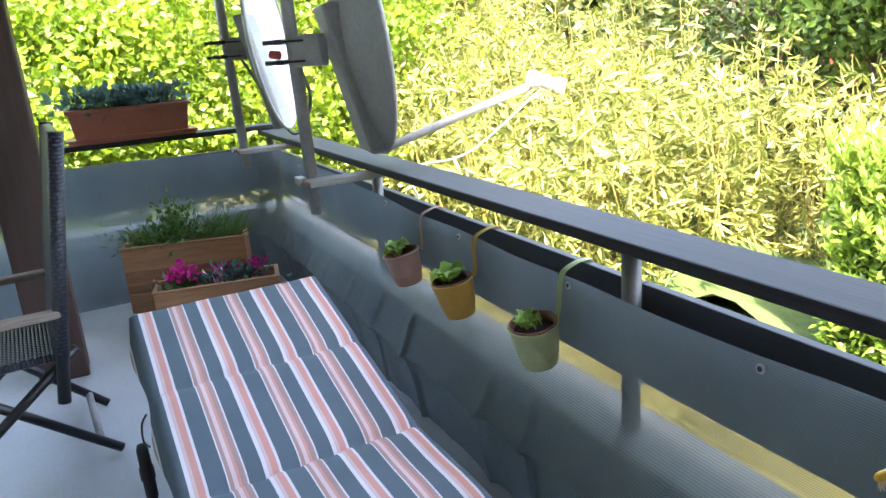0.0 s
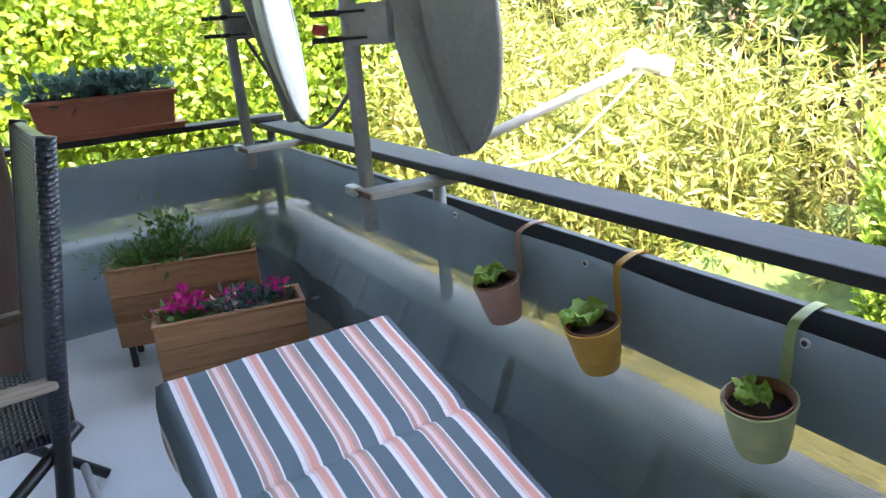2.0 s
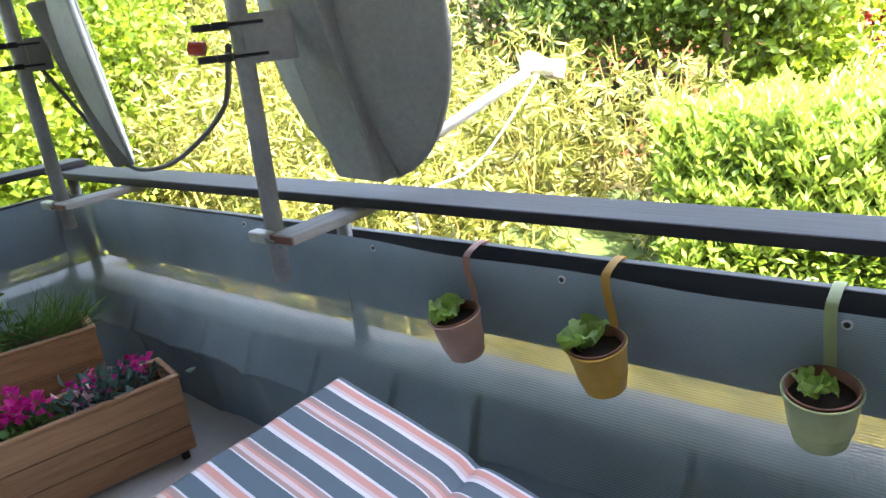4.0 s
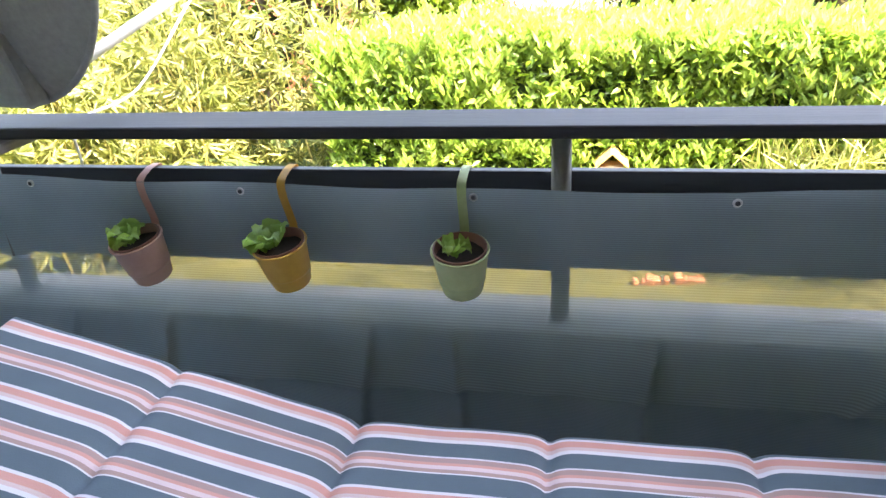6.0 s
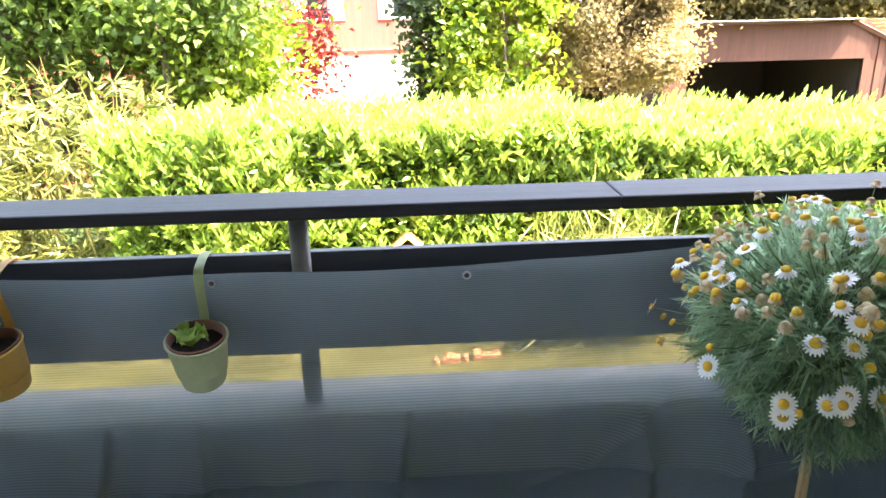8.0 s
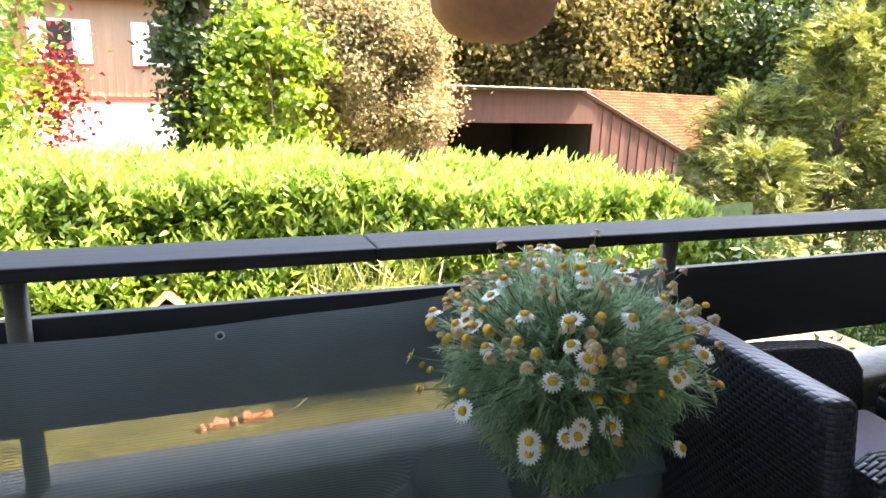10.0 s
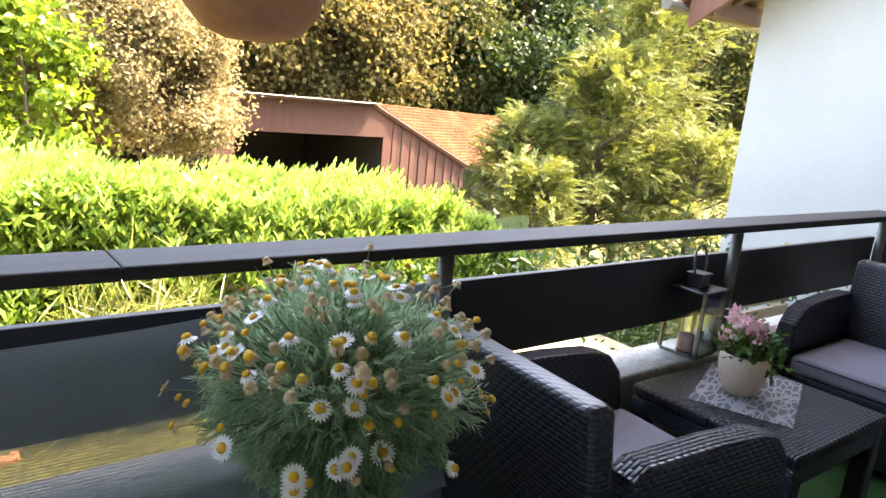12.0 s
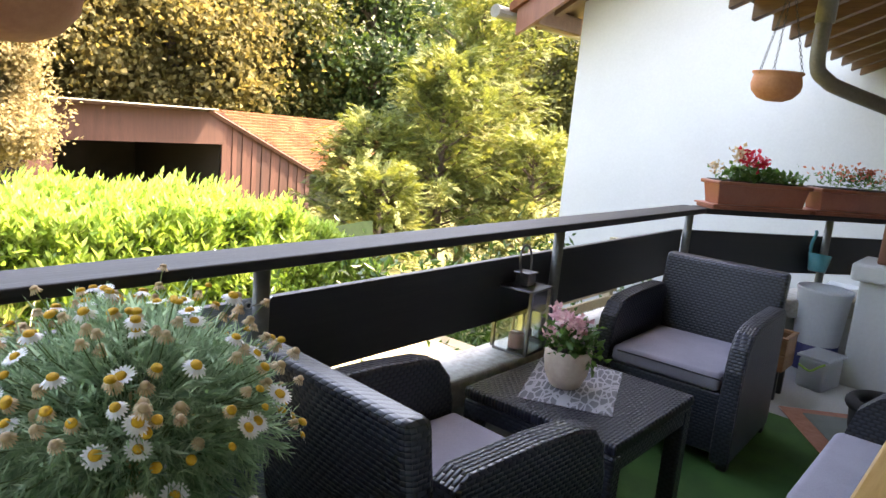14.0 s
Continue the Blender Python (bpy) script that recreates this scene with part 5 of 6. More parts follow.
pet_white = daisy_mesh(19, 0.0175, 0.0055, 0.0, M["petal_white"])
pet_droop = daisy_mesh(17, 0.0165, 0.005, 0.7, M["petal_white"])
pet_wilt = daisy_mesh(15, 0.013, 0.0035, 1.6, M["petal_wilt"])
disc_me = link_mesh("disc", lathe([(0, 0.006), (0.005, 0.0055), (0.0085, 0.003), (0.0095, -0.001), (0.006, -0.004)], 14), M["disc"], True)
disc_wilt = link_mesh("disc", lathe([(0, 0.005), (0.004, 0.0045), (0.0072, 0.002), (0.0078, -0.001), (0.005, -0.004)], 14), M["petal_wilt"], True)
rr = random.Random(12)
bmS = bmesh.new()
for i in range(235):
    crown_ = i < 145
    z = rr.uniform(0.42, 1.0) if crown_ else rr.uniform(-0.22, 0.55)
    a = rr.uniform(0, 2 * math.pi)
    dv = Vector((math.sqrt(1 - z * z) * math.cos(a), math.sqrt(1 - z * z) * math.sin(a), z))
    out = rr.uniform(1.02, 1.15) + (0.09 if crown_ else 0.0) + (rr.uniform(0, 0.25) if rr.random() < 0.35 else 0.0)
    pos = Vector(CEN) + Vector((dv.x * AX[0], dv.y * AX[1], dv.z * AX[2])) * out
    face = (dv * 0.8 + Vector((rr.uniform(-.35, .35), rr.uniform(-.35, .35), 0.55))).normalized()
    kind = rr.random()
    m = Matrix.Translation(pos) @ face.to_track_quat("Z", "Y").to_matrix().to_4x4() @ Matrix.Diagonal([rr.uniform(0.78, 1.05)] * 3 + [1])
    if kind < (0.06 if crown_ else 0.34):
        fo = part("flower", pet_white, None, dz, at=m)
        part("disc", disc_me, None, fo, at=pose(0, 0, 0.001))
    elif kind < (0.18 if crown_ else 0.70):
        fo = part("flower_bud", disc_me, None, dz, "yellow disc with shed petals", at=m @ Matrix.Diagonal((0.95, 0.95, 1.0, 1)))
    elif kind < (0.32 if crown_ else 0.84):
        fo = part("flower", pet_droop, None, dz, at=m)
        part("disc", disc_me, None, fo, at=pose(0, 0, 0.001))
    else:
        fo = part("wilted_flower", pet_wilt, None, dz, "brown wilted flower", at=m @ Matrix.Diagonal((1.05, 1.05, 1.0, 1)))
        part("disc", disc_me if rr.random() < 0.3 else disc_wilt, None, fo, at=pose(0, 0, 0.001))
    tube([pos - face * 0.003, pos.lerp(Vector(CEN), 0.16) - face * 0.016, pos.lerp(Vector(CEN), 0.45)], 0.0012, 4, False, bmS)
tagged(part("stem_mass", bmS, M["stem"], dz), kind="stuff")


# ---- hanging bowls ----
def hanging_bowl(x, y, z, top):
    t = thing("hanging_bowl", pose(x, y, z), "terracotta hanging bowl on three dark chains", "hanging planter", "hanging terracotta bowls")
    part("bowl", lathe([(0, 0), (0.045, 0.002), (0.085, 0.018), (0.115, 0.052), (0.122, 0.085), (0.117, 0.115), (0.113, 0.128), (0.124, 0.140), (0.124, 0.146), (0.110, 0.146), (0.105, 0.12), (0.10, 0.06), (0.04, 0.015), (0, 0.013)], 44), M["clay"], t, smooth=True)
    link = tube([(0.006 * math.cos(a), 0, 0.0095 * math.sin(a)) for a in np.linspace(0, 2 * math.pi, 11)], 0.0016, 5, caps=False)
    lme = link_mesh("chain_link", link, M["blackmetal"], True)
    H = top - z
    for a in (0.5, 2.6, 4.7):
        p0 = Vector((0.117 * math.cos(a), 0.117 * math.sin(a), 0.132))
        p1 = Vector((0, 0, H))
        n = int((p1 - p0).length / 0.0165)
        dq = (p1 - p0).to_track_quat("Z", "Y").to_matrix().to_4x4()
        bm = bmesh.new()
        for k in range(n):
            t0 = bpy.data.meshes[lme.name].copy()
            t0.transform(Matrix.Translation(p0.lerp(p1, (k + 0.5) / n)) @ dq @ Matrix.Rotation(k * math.pi / 2, 4, "Z"))
            bm.from_mesh(t0)
            bpy.data.meshes.remove(t0)
        part("chain", bm, M["blackmetal"], t, "dark metal chain", smooth=True)
    part("hook", tube([(0, 0, H - 0.005), (0, 0, H + 0.05)], 0.003, 6), M["blackmetal"], t)
    return t


hanging_bowl(1.085, -0.215, 1.335, 2.02)
hanging_bowl(4.55, -0.355, 1.50, 2.09)

# ---- things at the far end ----
bn = thing("storage_bin", pose(5.24, -0.63, 0), "tall translucent white plastic bin with a navy base", "bin")
part("base", lathe([(0, 0), (0.115, 0), (0.118, 0.01), (0.125, 0.16), (0, 0.16)], 32), M["blue"], bn, "navy blue base", smooth=True)
part("body", lathe([(0.124, 0.161), (0.146, 0.47), (0.151, 0.475), (0.151, 0.49), (0.142, 0.49), (0.136, 0.45), (0.118, 0.18)], 36), M["bin"], bn, smooth=True)
cbx = thing("clear_box", pose(4.90, -0.74, 0, 0, 0, -12), "clear plastic storage box with a lime green handle", "storage box")
gb = part("body", box(-0.11, 0.11, -0.075, 0.075, 0.0, 0.17, 0.02, 3), M["clearplastic"], cbx)
part("lid", box(-0.12, 0.12, -0.085, 0.085, 0.171, 0.187, 0.006, 2), M["clearplastic"], cbx)
part("handle", tube(smooth_path([(-0.115, -0.07, 0.165), (-0.13, -0.05, 0.15), (-0.125, 0.0, 0.11), (-0.13, 0.06, 0.13)], 5), 0.006, 8), M["lime"], cbx, "lime green handle", smooth=True)
wp = wood_box("wooden_planter", pose(4.62, -0.66, 0, 0, 0, 0), 0.32, 0.20, 0.17, 0.16, "small wooden planter on dark legs", 2)
sc = thing("hand_scoop", pose(XR + RET.x * 0.90 - 0.03, RET.y * 0.90 - 0.035, 0.56), "teal plastic scoop hanging on the railing", "scoop")
part("cup", lathe([(0, 0.0), (0.045, 0.0), (0.05, 0.01), (0.066, 0.105), (0.062, 0.105), (0.045, 0.012), (0, 0.012)], 28), M["teal"], sc, smooth=True, at=pose(0, 0, 0, 0, 10, 0))
part("handle", tube(smooth_path([(0.0, 0.05, 0.09), (-0.01, 0.05, 0.16), (-0.015, 0.035, 0.225), (0.0, 0.04, 0.24)], 5), 0.010, 8), M["teal"], sc, smooth=True)
bs = thing("black_basket", pose(4.28, -1.13, 0.012), "black round woven basket lying on the floor", "basket")
part("rim", tube([(0.14 * math.cos(a), 0.13 * math.sin(a), 0.17) for a in np.linspace(0, 2 * math.pi, 33)], 0.028, 10, caps=False), M["rubber"], bs, smooth=True)
part("body", lathe([(0, -0.012), (0.11, -0.012), (0.13, 0.06), (0.14, 0.17), (0.12, 0.17), (0.11, 0.06), (0, 0.0)], 28), M["rubber"], bs, smooth=True)
tt = thing("pine_table", pose(1.882, -1.329, 0, 0, 0, -0.5), "varnished pine table top at the edge of the seating", "table")
part("tabletop", box(0.0, 1.0, -0.75, 0.0, 0.71, 0.74, 0.006, 2), M["tan"], tt)
for x in (0.06, 0.94):
    for y in (-0.06, -0.69):
        part("leg", box(x - 0.025, x + 0.025, y - 0.025, y + 0.025, 0, 0.709, 0.004), M["tan"], tt)


# ---- garden: hedge, bamboo, trees, barn, houses ----
def hedge_top(x, y):
    base = 0.365 - 0.05 * (y - 3.9) - 0.03 * max(0, x) + 0.09 * noise.noise(Vector((x * 0.9, y * 0.9, 1))) + 0.15 * noise.noise(Vector((x * 3, y * 3, 5)))
    return base - max(0, x - 4.3) ** 1.5 * 0.28


hd = thing("laurel_hedge", pose(0, 0, GROUND), "tall sunlit cherry laurel hedge", "hedge")
bm = bmesh.new()
grid = {}
xs = np.linspace(-1.9, 6.3, 44)
for i, x in enumerate(xs):
    x0 = 4.05 + 0.15 * math.sin(x * 1.3)
    prof = [(x0, GROUND), (x0, -1.0), (x0 + 0.05, 0.0), (x0 + 0.25, hedge_top(x, 4.3) - 0.22), (4.9, hedge_top(x, 4.9) - 0.2), (5.7, hedge_top(x, 5.7) - 0.3), (6.0, 0), (6.0, GROUND)]
    for j, (y, z) in enumerate(prof):
        n_ = noise.noise(Vector((x * 1.7, y * 1.7, z * 1.7))) * 0.12
        grid[i, j] = bm.verts.new((x, y + n_, z + n_ * 0.5 - GROUND if z > GROUND else 0))
for i in range(len(xs) - 1):
    for j in range(7):
        bm.faces.new((grid[i, j], grid[i + 1, j], grid[i + 1, j + 1], grid[i, j + 1]))
# lumpy dark sheet added for the hedge's inner shade
part("core", bm, M["leafshade"], hd, "dark sheet painted as the shade inside", smooth=True)
rng = np.random.default_rng(3)


def hedge_leaves(n, seed, front):
    r = np.random.default_rng(seed)
    x = r.uniform(-1.95, 6.25, n)
    if front:
        y = 4.02 + 0.15 * np.sin(x * 1.3) + r.normal(size=n) * 0.07
        u = r.uniform(0, 1, n) ** 0.8
        top = np.array([hedge_top(a, 4.1) for a in x])
        z = top - u * 2.2
        d = np.stack([r.normal(size=n) * 0.7, -0.8 + r.normal(size=n) * 0.4, 0.5 + r.normal(size=n) * 0.5], 1)
    else:
        y = r.uniform(3.95, 6.0, n)
        top = np.array([hedge_top(a, b) for a, b in zip(x, y)])
        z = top - np.abs(r.normal(size=n)) * 0.10 + (r.random(n) < 0.12) * r.uniform(0, 0.14, n)
        d = np.stack([r.normal(size=n) * 0.8, -0.3 + r.normal(size=n) * 0.8, 0.6 + r.normal(size=n) * 0.55], 1)
    return np.stack([x, y, z - GROUND], 1), d


p, d = hedge_leaves(38000, 5, False)
part("top_leaves", leaves("top_leaves", p, d, 0.105, 0.042, M["l_laurel"], 0.22, 5), None, hd, "glossy bright green laurel leaves")
p, d = hedge_leaves(34000, 6, True)
part("front_leaves", leaves("front_leaves", p, d, 0.105, 0.042, M["l_laurel"], 0.22, 6, np.tile(np.array((0.25, -0.45, 0.75)), (len(p), 1))), None, hd, "glossy laurel leaves")
# leafy shoots that stand out of the front
r = np.random.default_rng(27)
pp, dd = [], []
for i in range(3000):
    x = r.uniform(-1.9, 6.2)
    u = r.uniform(0, 1) ** 1.3
    z = hedge_top(x, 4.1) - u * 1.25 - GROUND
    if noise.noise(Vector((x * 2.3, z * 2.9, 4))) < -0.18:
        continue
    y = 3.98 + 0.15 * math.sin(x * 1.3) + r.normal() * 0.05
    h = r.uniform(0.10, 0.26)
    way = np.array((r.normal() * 0.3, -0.45 + r.normal() * 0.2, 0.8))
    for k in range(10):
        t = (k + 1) / 10
        a = k * 2.4
        pp.append(np.array((x, y, z)) + way * h * t)
        dd.append((math.cos(a) * 0.8, math.sin(a) * 0.8 - 0.15, 0.45 + t * 0.9))
tagged(part("front_shoot_foliage", leaves("front_shoot_foliage", np.array(pp), np.array(dd), 0.100, 0.034, M["l_laurel_tip"], 0.2, 28), None, hd, "fresh green laurel shoots"), kind="stuff")

# upright young shoots on the hedge
r = np.random.default_rng(14)
pp, dd = [], []
for i in range(2600):
    x, y = r.uniform(-1.9, 6.2), r.uniform(4.0, 5.8)
    h = r.uniform(0.06, 0.15) + 0.26 * max(0.0, noise.noise(Vector((x * 2.6, y * 2.6, 9))) + 0.12)
    z = hedge_top(x, y) - 0.06 - GROUND
    lean_ = r.normal(size=2) * 0.25
    for k in range(9):
        t = (k + 1) / 9
        a = k * 2.4
        pp.append((x + lean_[0] * h * t, y + lean_[1] * h * t, z + h * t))
        dd.append((math.cos(a) * 0.8, math.sin(a) * 0.8, 0.5 + t))
tagged(part("shoot_foliage", leaves("shoot_foliage", np.array(pp), np.array(dd), 0.095, 0.034, M["l_laurel_tip"], 0.2, 15), None, hd, "pale fresh laurel shoots"), kind="stuff")

# grass of the lawn below the balcony
gr = thing("lawn_grass", pose(0, 0, LAWN), "short sunlit lawn grass with dry patches", "grass", kind="stuff")
r = np.random.default_rng(18)
n = 60000
p = np.stack([r.uniform(-4.5, 3.2, n), r.uniform(1.2, 4.2, n), np.zeros(n)], 1)
lush = np.array([noise.noise(Vector((a * 1.7, b * 1.7, 3))) for a, b in p[:, :2]])
keep_ = r.random(n) < 0.75 + lush * 0.6
p, lush = p[keep_], lush[keep_]
part("blades", leaves("blades", p, rand_dirs(r, len(p), 0.9), 0.075, 0.009, M["l_grass"], 0.1, 19, None, 0.8 + lush * 0.5), None, gr, "short green blades")

# shrubs between the hedge and the balcony
sh = thing("garden_shrubs", pose(0, 0, GROUND), "low shrubs below the balcony with shade painted in", "shrub", kind="stuff")
r = np.random.default_rng(8)
n = 5000
c = np.stack([r.uniform(4.2, 8.5, 60), r.uniform(1.6, 3.3, 60), r.uniform(1.3, 2.4, 60)], 1)
k = r.integers(0, 60, n)
p = c[k] + r.normal(size=(n, 3)) * np.array((0.28, 0.22, 0.22))
# shrub leaves take the laurel colour with painted shade
part("leaves", leaves("leaves", p, rand_dirs(r, n, 0.6), 0.10, 0.04, M["l_laurel_shade"], 0.3, 8), None, sh)
p = np.stack([r.uniform(1.4, 2.4, 2600), r.uniform(3.3, 3.9, 2600), 1.75 + r.normal(size=2600) * 0.25], 1)
part("grass_blades", leaves("grass_blades", p, rand_dirs(r, 2600, 0.8), 0.30, 0.014, M["l_bamboo"], 0.1, 9), None, sh)

# bamboo
bb = thing("bamboo_thicket", pose(-5, 4.5, GROUND), "dense sunlit thicket of pale bamboo", "bamboo", kind="stuff")
r = np.random.default_rng(21)
nc = 420
cx, cy = r.uniform(-6.5, 3.25, nc), r.uniform(-2.0, 1.6, nc)
tip_h = 2.6 + 0.55 + r.normal(size=nc) * 0.28 + np.clip(-(cx - 1.2) * 0.22, -0.4, 1.5) + np.clip(cy * 0.18, -0.3, 0.5)
keep = ~((cx > 1.9) & (cy < 0.2))
bm = bmesh.new()
pp, dd = [], []
for i in range(nc):
    if not keep[i]:
        continue
    h = tip_h[i]
    bend = Vector((r.normal() * 0.25, -0.25 + r.normal() * 0.25, 0))
    stem = [Vector((cx[i], cy[i], 0)) + bend * (t * t) + Vector((0, 0, h * t)) for t in (0, 0.4, 0.75, 1.0)]
    tube(stem, 0.012, 4, False, bm, taper=[0.012, 0.011, 0.008, 0.003])
    for k in range(26):
        t = r.uniform(0.42, 1.0)
        q = Vector((cx[i], cy[i], 0)) + bend * (t * t) + Vector((0, 0, h * t))
        side = Vector((r.normal(), r.normal(), 0.25)).normalized()
        e = q + side * r.uniform(0.05, 0.35)
        m = 9
        pp.append(np.array(e) + r.normal(size=(m, 3)) * 0.012)
        dd.append(np.array(side) * 0.6 + np.array((0, 0, -0.25)) + r.normal(size=(m, 3)) * 0.6)
part("canes", bm, M["cane"], bb, "thin yellowish canes")
pp, dd = np.concatenate(pp), np.concatenate(dd)
part("leaves", leaves("leaves", pp, dd, 0.17, 0.030, M["l_bamboo"], 0.15, 22), None, bb, "long narrow pale leaves")
# bamboo floor mass: a dark sheet painted as shade under the leaves
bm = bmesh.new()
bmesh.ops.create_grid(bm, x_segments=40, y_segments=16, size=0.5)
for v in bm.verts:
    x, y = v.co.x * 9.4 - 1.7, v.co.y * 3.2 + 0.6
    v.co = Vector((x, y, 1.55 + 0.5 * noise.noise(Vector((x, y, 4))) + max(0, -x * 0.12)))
part("understorey", bm, M["leafshade"], bb, "dark understorey sheet with painted shade", smooth=True)


def tree(name, x, y, height, crown, radius, leaf, n, size, seed, label, lift=0.55, squash=1.0, clumps=46, trunk=0.16, width=0.5, fork=6, droop=0.0, base=GROUND, spread=0.28):
    """Tapered trunk with limbs, and a crown of leaves in uneven clumps."""
    t = thing(name, pose(x, y, base), label, "tree")
    r = np.random.default_rng(seed)
    bm = bmesh.new()
    lean = Vector((r.normal() * 0.03, r.normal() * 0.03, 0)) * height
    tube([Vector((0, 0, 0)), lean * 0.3 + Vector((0, 0, height * 0.35)), lean + Vector((0, 0, height * 0.9))], trunk, 9, False, bm, taper=[trunk * 1.25, trunk * 0.9, trunk * 0.25])
    cc = []
    for i in range(clumps):
        d = rand_dirs(r, 1)[0]
        rad = r.uniform(0.45, 1.0) ** 0.6
        c = np.array((lean.x, lean.y, height * lift + crown * 0.0)) + d * rad * np.array((radius, radius, radius * squash))
        cc.append(c)
    cc = np.array(cc)
    for i in range(min(fork * 3, clumps)):
        c = Vector(cc[i])
        s = lean * 0.6 + Vector((0, 0, max(height * 0.2, min(height * 0.8, c.z - 0.35 * radius))))
        mid = s.lerp(c, 0.5) + Vector((0, 0, 0.08 * radius))
        tube([s, mid, c], 0.03, 5, False, bm, taper=[trunk * 0.4, trunk * 0.22, trunk * 0.06])
    part("trunk", bm, M["bark"], t, "rough brown bark", smooth=True)
    k = r.integers(0, clumps, n)
    sz = r.uniform(0.6, 1.25, clumps)[k][:, None]
    o = r.normal(size=(n, 3)) * radius * spread * sz * np.array((1, 1, 0.75))
    p = cc[k] + o
    d = rand_dirs(r, n, 0.25) + o / (radius * spread) * 0.4
    d[:, 2] -= droop
    inner = r.random(n) < 0.22
    p[inner] = cc[k][inner] + o[inner] * 0.55
    face = o / np.maximum(np.linalg.norm(o, axis=1, keepdims=True), 1e-6) + np.array((0, 0, 0.35))
    part("crown", leaves("crown", p, d, size, size * width, leaf, 0.25, seed, face, np.where(inner, 1.35, 1.0)), None, t)
    return t


# left end: maples
tree("maple_tree", -7.6, -1.6, 5.0, 0, 1.9, M["l_maple"], 30000, 0.085, 31, "leafy bright green maple beyond the balcony end", 0.72, 0.9, 60, 0.13, 0.75)
tree("maple_tree", -8.8, 1.2, 5.6, 0, 2.1, M["l_maple"], 30000, 0.09, 32, "bright green maple behind the satellite dishes", 0.70, 1.0, 60, 0.14, 0.75)
tree("maple_tree", -6.6, -4.6, 4.6, 0, 1.8, M["l_maple"], 16000, 0.095, 33, "leafy green maple beside the house", 0.7, 1.0, 50, 0.12, 0.75)
tree("maple_tree", -12.5, -1.0, 8.0, 0, 3.2, M["l_wood"], 9000, 0.22, 34, "tall shaded tree behind the maples", 0.6, 1.2, 50, 0.2, 0.7)
tree("maple_tree", -13.0, 5.0, 9.0, 0, 3.4, M["l_wood"], 9000, 0.22, 35, "tall tree behind the bamboo", 0.6, 1.2, 50, 0.2, 0.7)
# darker trees behind bamboo and hedge
tree("garden_tree", -6.2, 9.6, 7.0, 0, 2.3, M["l_dark"], 12000, 0.15, 41, "dark green tree behind the bamboo", 0.52, 1.2, 60, 0.2, 0.6)
tree("garden_tree", -3.2, 9.4, 6.6, 0, 1.9, M["l_garden"], 9000, 0.13, 42, "multi stemmed tree with a shaded crown", 0.86, 1.1, 60, 0.13, 0.6)
tree("garden_tree", -4.4, 8.0, 4.6, 0, 1.3, M["l_garden"], 6500, 0.12, 43, "shaded garden tree with dark trunks", 0.98, 0.9, 40, 0.11, 0.6)
tree("garden_tree", -2.5, 8.6, 4.5, 0, 1.15, M["l_maple"], 8500, 0.11, 44, "light green garden tree behind the hedge", 0.66, 1.0, 40, 0.10, 0.6)
tree("garden_tree", -10.0, 13.0, 9.0, 0, 3.4, M["l_wood"], 9000, 0.22, 45, "large woodland tree behind the garden", 0.55, 1.1, 50, 0.24, 0.6)
tree("ivy_tree", 1.15, 12.0, 8.0, 0, 0.55, M["l_dark"], 7000, 0.13, 51, "tall trunk wrapped in dark ivy", 0.52, 5.5, 60, 0.26, 0.8, spread=0.36)
tree("sapling", 2.15, 10.6, 4.2, 0, 0.9, M["l_maple"], 5200, 0.13, 52, "young tree with large light green leaves", 0.78, 1.5, 30, 0.06, 0.75, fork=1)
tree("golden_tree", 4.25, 12.2, 5.0, 0, 1.5, M["l_amber"], 64000, 0.095, 53, "golden leaved bushy conifer beside the barn", 0.76, 1.0, 44, 0.12, 0.62, spread=0.21)
tree("golden_tree", 3.9, 13.4, 6.6, 0, 1.9, M["l_amber"], 70000, 0.10, 54, "tall golden leaved conifer beside the barn", 0.76, 1.0, 48, 0.14, 0.62, spread=0.21)
